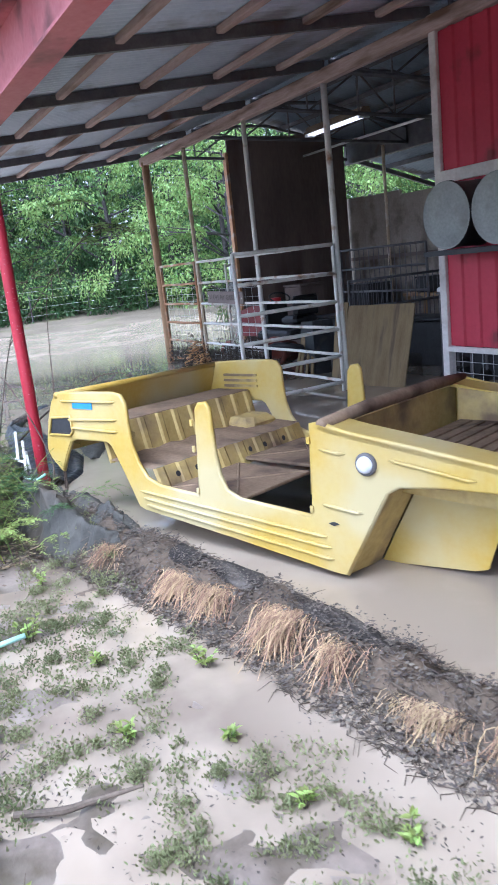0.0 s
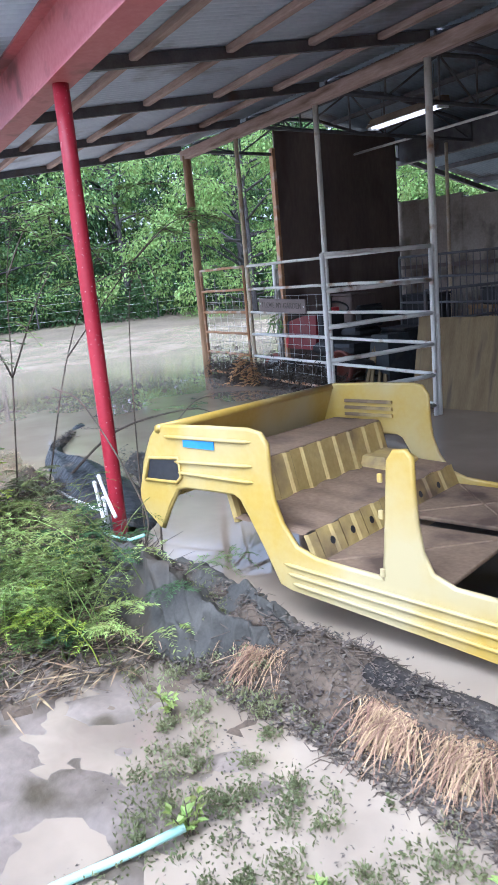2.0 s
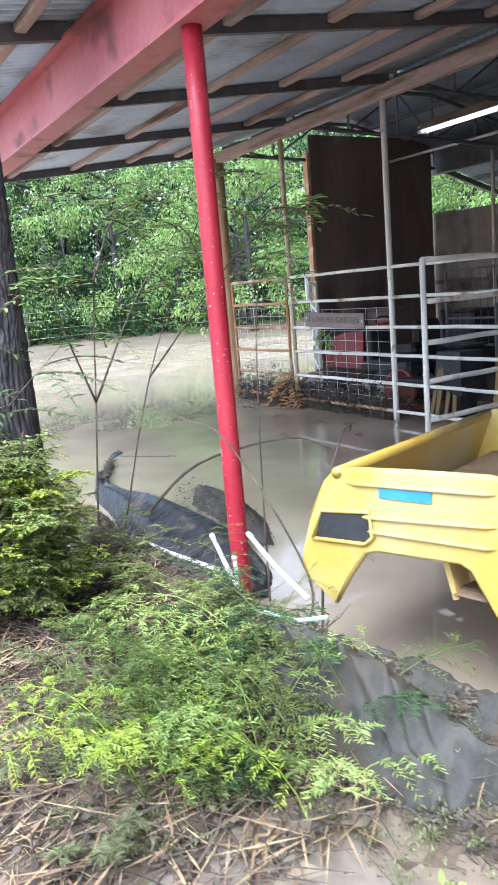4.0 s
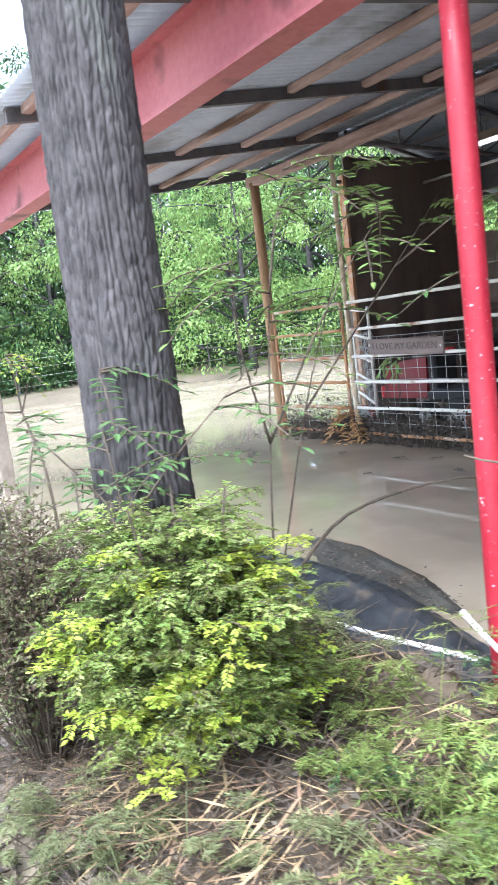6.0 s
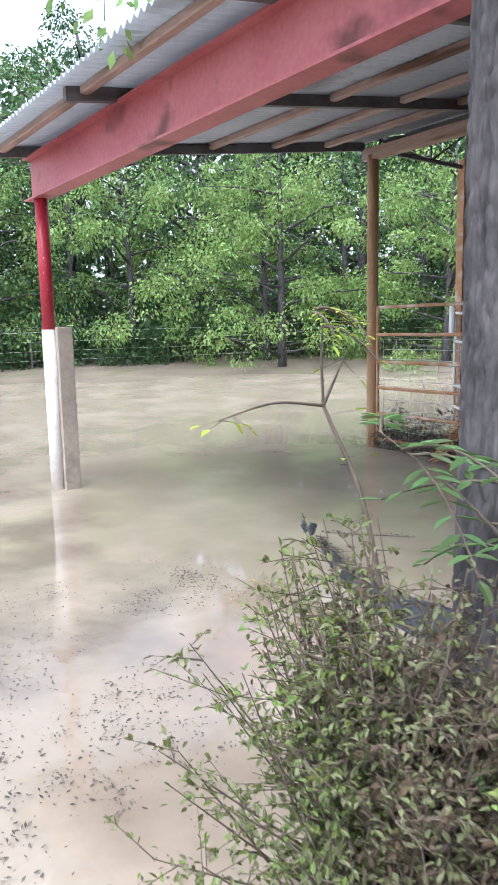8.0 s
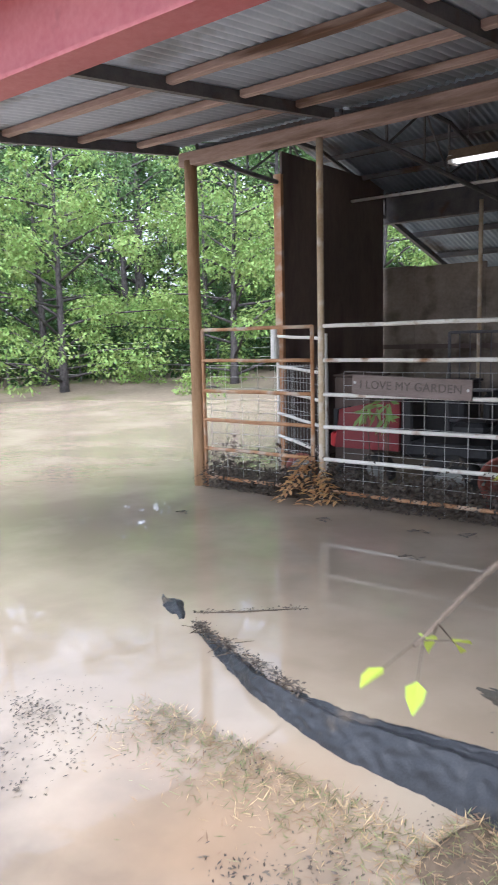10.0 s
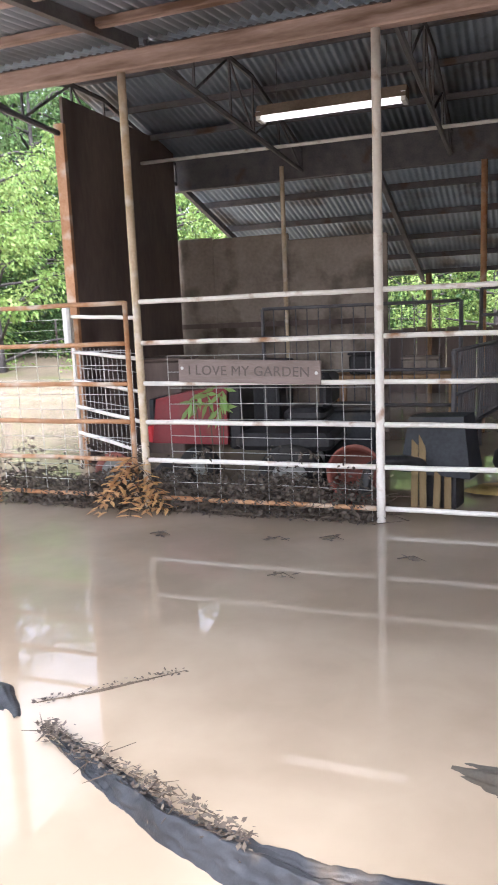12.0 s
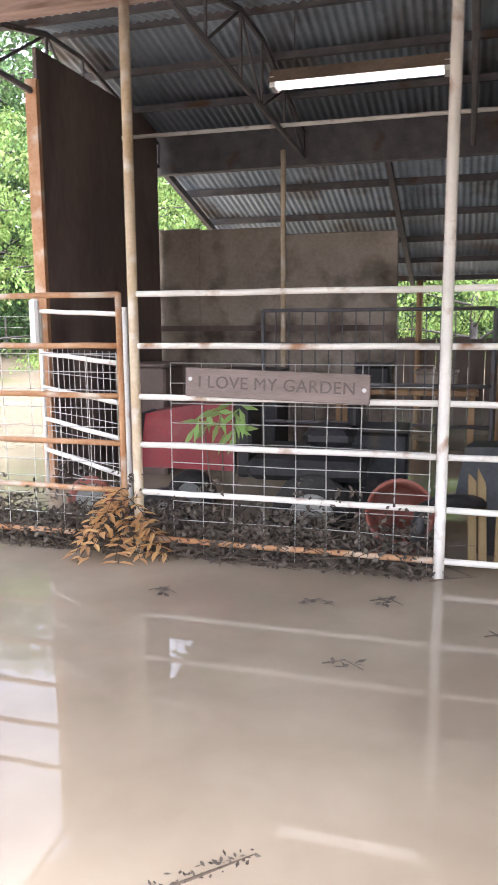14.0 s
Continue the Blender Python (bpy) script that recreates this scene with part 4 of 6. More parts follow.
# Yellow panel of unknown origin; bonnet is only its category.
oval_panel = thing("scrap_bonnet", pose(3.68, 0.75, -0.02, 0, 0, 6), "unidentified yellow panel with oval opening in flood water", "car bonnet")
g = Geo()
ring = [(0.5 + 0.42 * math.cos(a), 0.2 + 0.17 * math.sin(a)) for a in [i * math.pi / 10 for i in range(20)]]
hole = [(0.5 + 0.28 * math.cos(a), 0.2 + 0.09 * math.sin(a)) for a in [i * math.pi / 10 for i in range(20)]]
g.add([(x, y, 0.04) for x, y in ring] + [(x, y, 0.09) for x, y in hole] + [(x, y, 0.05) for x, y in hole], [(i, (i + 1) % 20, 20 + (i + 1) % 20, 20 + i) for i in range(20)] + [(20 + i, 20 + (i + 1) % 20, 40 + (i + 1) % 20, 40 + i) for i in range(20)])
part("panel", g, YELLOW_IN, oval_panel, smooth=True)
box = thing("engine_cover", pose(3.62, 0.58, 0.02, 0, 0, -12), "blue-grey metal machine housing with black outlet pipe", "machine")
part("housing", Geo().add([(-0.26, -0.16, 0.24), (0.26, -0.16, 0.22), (0.26, 0.16, 0.22), (-0.26, 0.16, 0.24), (-0.20, -0.13, 0.64), (0.2, -0.13, 0.66), (0.2, 0.13, 0.66), (-0.20, 0.13, 0.64)],
                          [(3, 2, 1, 0), (4, 5, 6, 7), (0, 1, 5, 4), (1, 2, 6, 5), (2, 3, 7, 6), (3, 0, 4, 7)]), BLUE_GREY, box)
part("stand", Geo().box(-0.14, -0.1, -0.2, 0.14, 0.1, 0.235), BLACK, box)
part("outlet_pipe", Geo().tube([(-0.1, -0.16, 0.30), (-0.16, -0.36, 0.36), (-0.25, -0.5, 0.38), (-0.33, -0.56, 0.34), (-0.35, -0.58, 0.22), (-0.35, -0.58, 0.16)], [0.05, 0.045, 0.04, 0.04, 0.045, 0.05], 12), BLACK, box, "black bent outlet pipe", smooth=True)
pot = thing("plant_pot", pose(3.02, 0.42, 0.27, 84, 0, 8), "tipped terracotta plant pot behind fence", "plant pot")
part("pot", Geo().lathe([(0.0, -0.17), (0.13, -0.17), (0.18, 0.10), (0.20, 0.10), (0.205, 0.17), (0.185, 0.17), (0.165, 0.08), (0.12, -0.15), (0.0, -0.15)], 28, pose(0, 0, 0)), TERRACOTTA, pot, smooth=True)
brick = Geo().bevel_box(2.85, 0.25, -0.2, 3.2, 0.6, 0.09, 0.01)
solid("rubble_block", brick, TERRACOTTA, "muddy red block under plant pot", "block")

# lawn tractor
mow = thing("lawn_tractor", pose(1.12, 0.95, -0.12, 0, 0, 4), "muddy dark red lawn tractor standing in flood water", "lawn tractor")
part("hood", Geo().add([(0.02, -0.2, 0.50), (0.72, -0.24, 0.50), (0.72, 0.24, 0.50), (0.02, 0.2, 0.50), (0.06, -0.17, 0.88), (0.72, -0.21, 0.97), (0.72, 0.21, 0.97), (0.06, 0.17, 0.88), (0.4, -0.2, 0.95), (0.4, 0.2, 0.95)],
                       [(3, 2, 1, 0), (4, 8, 9, 7), (8, 5, 6, 9), (0, 1, 5, 8, 4), (2, 3, 7, 9, 6), (3, 0, 4, 7), (1, 2, 6, 5)]), MOWER_RED, mow)
part("grille", Geo().bevel_box(-0.01, -0.17, 0.66, 0.04, 0.17, 0.88, 0.01), BLUE_GREY, mow, "grey mesh grille")
part("bumper", Geo().bevel_box(-0.03, -0.2, 0.50, 0.03, 0.2, 0.65, 0.015), RED_BRIGHT, mow, "bright red front plate")
part("plate", Geo().box(-0.036, -0.14, 0.56, -0.032, -0.05, 0.61), LAMP_WHITE, mow)
part("dash", Geo().bevel_box(0.72, -0.2, 0.45, 0.84, 0.2, 1.0, 0.02), BLACK, mow)
part("steering_wheel", Geo().tube([(0.93 + 0.15 * math.cos(a) * 0.6, 0.17 * math.sin(a), 1.05 - 0.15 * math.cos(a) * 0.5) for a in [i * math.pi / 10 for i in range(21)]], 0.013, 8), BLACK, mow, smooth=True)
part("seat", Geo().bevel_box(1.2, -0.22, 0.68, 1.55, 0.22, 0.80, 0.04), BLACK, mow)
part("seat_backrest", Geo().bevel_box(1.5, -0.22, 0.80, 1.6, 0.22, 1.08, 0.04), BLACK, mow)
# Black in place of red: the shade at this end is put into the colour.
part("fender", Geo().bevel_box(0.84, -0.42, 0.48, 1.65, 0.42, 0.62, 0.04), BLACK, mow)
part("light", Geo().bevel_box(0.86, -0.14, 1.0, 1.0, -0.02, 1.06, 0.01), RED_BRIGHT, mow, "bright red cap")
for x, y, r, w in ((0.25, -0.32, 0.19, 0.14), (0.25, 0.32, 0.19, 0.14), (1.3, -0.38, 0.27, 0.2), (1.3, 0.38, 0.27, 0.2)):
    wh = part("wheel", Geo().lathe([(r * 0.55, -w / 2), (r * 0.9, -w / 2), (r, -w / 3), (r, w / 3), (r * 0.9, w / 2), (r * 0.55, w / 2)], 24, pose(x, y, r, 90, 0, 0)), RUBBER, mow, smooth=True)
    part("rim", Geo().lathe([(0.0, -w / 3), (r * 0.55, -w / 2.2), (r * 0.55, w / 2.2), (0.0, w / 3)], 20, pose(x, y, r, 90, 0, 0)), DISC, wh, "dirty grey rim", smooth=True)
small = thing("barrow_wheel", pose(0.75, 0.75, 0.12, 78, 0, 30), "muddy dull red hand cart wheel in debris behind gate", "wheel")
part("tyre", Geo().lathe([(0.11, -0.04), (0.15, -0.04), (0.17, 0), (0.15, 0.04), (0.11, 0.04)], 24), TERRACOTTA, small, smooth=True)
part("hub", Geo().lathe([(0.0, -0.03), (0.11, -0.03), (0.11, 0.03), (0.0, 0.03)], 16), DISC, small)

# pens, tubs and heaps deeper in the barn
def pen(x, y, angle, length, rails, mat, label, bars=0.0):
    e = thing("pen_panel", pose(x, y, -0.2, 0, 0, angle), label, "pen panel", "inner pens")
    for sx in (0, length):
        part("stile", Geo().tube([(sx, 0, 0), (sx, 0, max(rails) + 0.2)], 0.02, 8), mat, e, smooth=True)
    for z in rails:
        part("rail", Geo().tube([(0, 0, z + 0.2), (length, 0, z + 0.2)], 0.017, 8), mat, e, smooth=True)
    if bars:
        for i in range(1, int(length / bars)):
            part("bar", Geo().tube([(i * bars, 0, 0.2 + min(rails)), (i * bars, 0, max(rails) + 0.2)], 0.006, 5), mat, e)
    return e


pen(1.6, 2.5, 0, 2.0, [0.5, 0.85, 1.2, 1.5], DARK_STEEL, "dark inner pen panel with thin upright bars", 0.12)
pen(3.75, 3.1, 0, 2.6, [0.4, 0.75, 1.05, 1.35, 1.62], DARK_STEEL, "dark steel pen panel deep in the barn", 0.0)
pen(3.66, 1.1, 80, 2.0, [0.45, 0.75, 1.1], DARK_STEEL, "dark cattle panel with fine upright bars", 0.07)
pen(5.1, 2.2, 0, 1.5, [0.4, 0.8, 1.2], DARK_STEEL, "dark steel pen panel near red wall", 0.1)
bench = thing("work_bench", pose(2.1, 3.3, -0.2), "dark cluttered work bench by the rear partition", "bench")
part("top", Geo().bevel_box(0, 0, 0.88, 1.4, 0.5, 0.93, 0.008), OLD_WOOD, bench)
for x in (0.03, 1.31):
    for y in (0.03, 0.41):
        part("leg", Geo().box(x, y, 0, x + 0.06, y + 0.06, 0.88), OLD_WOOD, bench)
for i, (x, y, z, w, d, h, mt, nm, lb) in enumerate((
        (2.3, 3.4, 0.73, 0.35, 0.3, 0.22, BLACK, "toolbox", "black toolbox on work bench"), (2.9, 3.4, 0.73, 0.4, 0.28, 0.16, PANEL, "carton", "dull cardboard carton on work bench"),
        (2.55, 1.3, -0.2, 0.45, 0.4, 0.8, BLUE_GREY, "storage_bin", "grey plastic storage bin behind tractor"), (4.2, 1.5, -0.2, 0.7, 0.5, 0.75, BLACK, "storage_crate", "dark plastic storage crate in barn"),
        (5.0, 1.6, -0.2, 0.6, 0.5, 0.6, BLUE_GREY, "metal_box", "blue-grey metal box standing in barn"), (4.5, 2.3, -0.2, 0.8, 0.5, 1.05, BROWN_WALL, "cabinet", "brown weathered cabinet in barn"),
        (5.7, 1.2, -0.2, 0.5, 0.5, 0.5, BLACK, "storage_crate", "dark plastic storage crate near red wall"), (0.25, 2.2, -0.2, 0.5, 0.5, 1.2, BROWN_WALL, "cabinet", "brown cabinet against end wall"),
        (1.0, 3.0, -0.2, 0.6, 0.5, 1.1, BLACK, "storage_crate", "tall dark storage crate at rear"), (5.35, 2.9, -0.2, 0.9, 0.5, 1.3, BROWN_WALL, "cabinet", "brown shelf cabinet at rear"),
        (5.5, 0.9, 0.95, 0.5, 0.3, 0.05, LAMP_WHITE, "white_tray", "white tray lying on steel stand"))):
    c = thing(nm, pose(x, y, z, 0, 0, rnd(-8, 8)), lb, nm.replace("_", " "))
    part("body", Geo().bevel_box(0, 0, 0, w, d, h, min(0.02, h / 4)), mt, c)
    if h > 0.1:
        part("lid", Geo().bevel_box(-0.012, -0.012, h, w + 0.012, d + 0.012, h + 0.03, 0.008), mt, c)
stand = thing("steel_stand", pose(5.5, 0.9, -0.2), "dark steel stand carrying a white tray", "stand")
for x in (0.03, 0.45):
    for y in (0.03, 0.25):
        part("leg", Geo().tube([(x, y, 0), (x, y, 1.13)], 0.014, 6), DARK_STEEL, stand)
part("top", Geo().box(0, 0, 1.13, 0.5, 0.3, 1.148), DARK_STEEL, stand)
for i in range(7):
    x, y = rnd(3.9, 6.2), rnd(0.5, 2.2)
    t = thing("tyre", pose(x, y, -0.1 + 0.1 * (i % 3), rnd(0, 20), rnd(0, 20), 0), "worn black tyre lying in barn water", "tyre", "old tyres")
    part("carcass", Geo().lathe([(0.17, -0.07), (0.27, -0.09), (0.3, -0.05), (0.3, 0.05), (0.27, 0.09), (0.17, 0.07)], 20), RUBBER, t, smooth=True)


# ---- plants ----
def rand_dir(flat=1.0):
    a, z = rnd(0, 2 * math.pi), rnd(-1, 1) * flat
    r = math.sqrt(max(0.0, 1 - z * z))
    return Vector((r * math.cos(a), r * math.sin(a), z))


def clump(g, c, r, n, size, hang=0.4):
    """A loose clump of leaves round c; they hang outwards and down."""
    c = Vector(c)
    for _ in range(n):
        d = rand_dir()
        p = c + Vector((d.x * r, d.y * r, d.z * r * 0.7)) * rnd(0.25, 1.0) ** 0.6
        t = (d + Vector((0, 0, -hang)) + rand_dir() * 0.7)
        s = size * rnd(0.6, 1.3)
        g.leaf(p, t, rand_dir(), s, s * rnd(0.42, 0.6))


def bent(pts, radii, n=5):
    """A smooth line through pts, with its radii."""
    q = [Vector(p) for p in pts]
    q = [q[0] * 2 - q[1]] + q + [q[-1] * 2 - q[-2]]
    out, rs = [], []
    for i in range(1, len(q) - 2):
        a, b, c, d = q[i - 1:i + 3]
        for k in range(n):
            s = k / n
            out.append(0.5 * (2 * b + (c - a) * s + (2 * a - 5 * b + 4 * c - d) * s * s + (3 * b - a - 3 * c + d) * s ** 3))
            rs.append(radii[i - 1] + (radii[i] - radii[i - 1]) * s)
    return out + [q[-2]], rs + [radii[-1]]


def frond(g, stem, base, d, length, pairs, leaf, droop=0.5):
    """A pinnate leaf: a bent stalk with leaflets in pairs."""
    d = Vector(d).normalized()
    side = d.cross(Vector((0, 0, 1))).normalized()
    pts = []
    for i in range(pairs + 2):
        k = i / (pairs + 1)
        pts.append(Vector(base) + d * length * k + Vector((0, 0, -droop * length * k * k)))
    stem.tube(pts, [0.003 * (1 - 0.6 * i / len(pts)) + 0.0008 for i in range(len(pts))], 4)
    for p in pts[1:-1]:
        for s in (-1, 1):
            g.broad(p, side * s + d * 0.45 + Vector((0, 0, rnd(-0.5, 0.1))), Vector((0, 0, 1)) + rand_dir() * 0.3, leaf * rnd(0.8, 1.15), leaf * 0.34)
    g.broad(pts[-1], d + Vector((0, 0, -0.4)), Vector((0, 0, 1)), leaf, leaf * 0.34)


def make_tree(height, spread, leaf_mat, seed, leaves, size, low=0.03):
    """A woodland tree: bent tapered trunk, limbs, and a crown of hanging leaf clumps with gaps."""
    random.seed(seed)
    e = thing("tree", pose(0, 0, 0), "tall leafy green deciduous tree at field edge", "tree", "tree line")
    g, lg = Geo(), Geo()
    bend = Vector((rnd(-0.6, 0.6), rnd(-0.6, 0.6), 0))
    trunk = [Vector((0, 0, -0.3)) + bend * (k / 8) ** 2 + Vector((0, 0, (height * 0.8 + 0.3) * k / 8)) for k in range(9)]
    r0 = height * 0.016
    g.tube(trunk, [r0 * (1.25 if i == 0 else 1 - 0.1 * i) for i in range(9)], 8)
    tips = []
    for i in range(24):
        k = low + (0.95 - low) * i / 24 + rnd(-0.02, 0.02)
        j = min(7, int(k * 8))
        p = trunk[j].lerp(trunk[j + 1], k * 8 - j) if j < 8 else trunk[8]
        a = i * 2.4 + rnd(-0.5, 0.5)
        reach = spread * (0.55 + 0.6 * math.sin(math.pi * min(1, 0.25 + k * 0.8))) * rnd(0.75, 1.15)
        d = Vector((math.cos(a), math.sin(a), rnd(0.1, 0.7)))
        q1 = p + d * reach * 0.5
        q2 = p + Vector((d.x, d.y, d.z * 0.6)) * reach
        g.tube([p, q1, q2], [r0 * 0.34, r0 * 0.22, r0 * 0.07], 5)
        tips += [q1, q2, p.lerp(q2, 0.75) + rand_dir() * 0.5, q2 + rand_dir() * 0.7]
    for q in tips:
        if rnd(0, 1) < 0.82:
            clump(lg, q, spread * rnd(0.12, 0.32), int(leaves / len(tips) * rnd(0.5, 1.5)), size, 1.0)
    part("trunk", g, BARK, e, smooth=True)
    part("crown", lg, leaf_mat, e)
    return e


random.seed(11)
# Front trees get the lit leaf tone, the rear row the shaded one.
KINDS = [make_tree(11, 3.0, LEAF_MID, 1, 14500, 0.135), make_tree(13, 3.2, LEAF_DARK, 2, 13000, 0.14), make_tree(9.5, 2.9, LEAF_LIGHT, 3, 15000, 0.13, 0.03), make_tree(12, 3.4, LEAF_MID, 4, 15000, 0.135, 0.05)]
random.seed(12)
spots = []
for i in range(19):
    th = radians(72 + 110 * i / 18 + rnd(-1.5, 1.5))
    R = (24 if i % 2 else 22) + rnd(-1.5, 1.5)
    spots.append((3 + R * math.cos(th), -3 + R * math.sin(th), rnd(0.85, 1.1), (2, 0, 2, 3)[i % 4]))
for i in range(15):
    th = radians(68 + 118 * i / 14 + rnd(-2, 2))
    R = 29 + rnd(-1.5, 2)
    spots.append((3 + R * math.cos(th), -3 + R * math.sin(th), rnd(1.05, 1.3), 1 if i % 3 else 3))
spots += [(-9.0, 11.5, 0.85, 2), (-12.5, 8.0, 0.9, 2), (-5.5, 14.0, 0.8, 2), (3.5, 14.5, 0.7, 2), (8.0, 15.0, 0.75, 0), (13, 16, 0.8, 2), (-2, 16.5, 0.8, 3)]
used = set()
for x, y, s, k in spots:
    m = pose(x, y, ground_z(x, y) - 0.1, 0, 0, rnd(0, 360)) @ Matrix.Diagonal((s, s, s, 1))
    if k not in used:
        used.add(k)
        KINDS[k].matrix_basis = m
    else:
        t = copy_thing(KINDS[k], Matrix.Identity(4))
        t.matrix_basis = m
# understorey: one dense belt of shrubs under the tree line, in shade-dark leaves
g = Geo()
for i in range(620):
    th, R = radians(rnd(66, 184)), rnd(21.2, 30)
    x, y = 3 + R * math.cos(th), -3 + R * math.sin(th)
    clump(g, (x, y, ground_z(x, y) + rnd(0.15, 2.4)), rnd(0.5, 1.2), 75, 0.2, 0.5)
for i in range(420):
    th, R = radians(rnd(66, 184)), rnd(20.6, 23)
    x, y = 3 + R * math.cos(th), -3 + R * math.sin(th)
    clump(g, (x, y, ground_z(x, y) + rnd(0.05, 1.3)), rnd(0.4, 0.8), 80, 0.16, 0.4)
solid("undergrowth", g, LEAF_DARK, "undergrowth in shade-dark green beneath the tree line", "shrubs", kind="stuff")
# deep woods behind, their shade put into the dark leaf colour
g = Geo()
for i in range(820):
    th, R = radians(rnd(60, 190)), rnd(31, 40)
    x, y = 3 + R * math.cos(th), -3 + R * math.sin(th)
    clump(g, (x, y, rnd(0.5, 13)), rnd(1.6, 2.6), 90, 0.5, 0.4)
solid("far_woods", g, LEAF_DARK, "dense woods in shade-dark green behind the tree line", "woods", kind="stuff")
# field fence
ff = thing("field_fence", pose(0, 0, 0), "old wire field fence before the trees", "fence")
line = [(3 + 21 * math.cos(radians(a)), -3 + 21 * math.sin(radians(a))) for a in range(95, 178, 6)]
for x, y in line:
    z = ground_z(x, y)
    part("post", Geo().tube([(x, y, z - 0.3), (x + rnd(-0.05, 0.05), y, z + 1.15)], 0.03, 8), DARK_STEEL, ff)
for h in (0.25, 0.55, 0.85, 1.15):
    part("strand", Geo().tube([(x, y, ground_z(x, y) + h) for x, y in line], 0.006, 4), WIRE, ff)

# big trunk at the roof's edge
TX, TY = 5.22, -4.40
random.seed(21)
e = thing("big_tree", pose(TX, TY, -0.05), "large grey-brown tree with ridged bark at roof edge", "tree")
def bark_r(a, z):
    base = 0.176 + 0.08 * math.exp(-z / 0.35) - 0.003 * z
    c, s = math.cos(a), math.sin(a)
    warp = noise.noise(Vector((c * 3, s * 3, z * 2.4))) + 0.6 * noise.noise(Vector((c * 6, s * 6, z * 6.5)))
    col = (20 * a + 2.4 * warp) / math.pi
    plate = abs(math.sin(math.pi * col)) ** 0.5
    row = abs(math.sin(40 * z + 2.4 * math.floor(col) + 3 * noise.noise(Vector((c * 8, s * 8, z * 5))))) ** 0.4
    chip = noise.noise(Vector((c * 16, s * 16, z * 26)))
    return base + 0.015 * plate * (0.3 + 0.7 * row) + 0.003 * chip + 0.008 * math.sin(3 * a + z * 0.7)
g = Geo()
NA, NZ = 320, 700
for j in range(NZ + 1):
    z = 7.0 * j / NZ
    for i in range(NA):
        a = 2 * math.pi * i / NA
        r = bark_r(a, z)
        g.v.append((r * math.cos(a) + 0.006 * z, r * math.sin(a), z))
g.f = [(j * NA + i, j * NA + (i + 1) % NA, (j + 1) * NA + (i + 1) % NA, (j + 1) * NA + i) for j in range(NZ) for i in range(NA)]
part("trunk", g, BARK, e, smooth=True)
for a, z in ((205, 2.55), (150, 3.0), (235, 3.2)):
    c = Vector((0.17 * math.cos(radians(a)) + 0.006 * z, 0.17 * math.sin(radians(a)), z))
    part("knot", Geo().tube([c, c + Vector((math.cos(radians(a)), math.sin(radians(a)), 0.3)) * 0.07], [0.05, 0.03], 10), BARK, e, smooth=True)
limbs, lg = Geo(), Geo()
for a, z0, ln in ((190, 4.6, 3.0), (235, 5.0, 2.8), (150, 5.2, 3.0), (285, 5.6, 2.6), (110, 5.8, 2.4), (40, 6.0, 2.4), (340, 6.2, 2.4), (210, 6.4, 3.0)):
    d = Vector((math.cos(radians(a)), math.sin(radians(a)), 0.25))
    p = Vector((-0.1, 0, z0))
    q = [p + d * ln * k / 5 + Vector((0, 0, -0.06 * k * k)) for k in range(6)]
    limbs.tube(q, [0.07, 0.055, 0.042, 0.03, 0.018, 0.008], 7)
    for k in range(26):
        b = q[rnd(0, 1) < 0.5 and 4 or 3] + rand_dir() * 0.6
        tip = b + Vector((rnd(-0.3, 0.3), rnd(-0.3, 0.3), -rnd(0.3, 1.1)))
        limbs.tube([b, b.lerp(tip, 0.5) + rand_dir() * 0.08, tip], [0.006, 0.004, 0.002], 4)
        clump(lg, tip, 0.22, 16, 0.085, 0.9)
part("limb", limbs, BARK, e, smooth=True)
part("crown", lg, LEAF_LIGHT, e)

# leafy shrub before the trunk
random.seed(31)
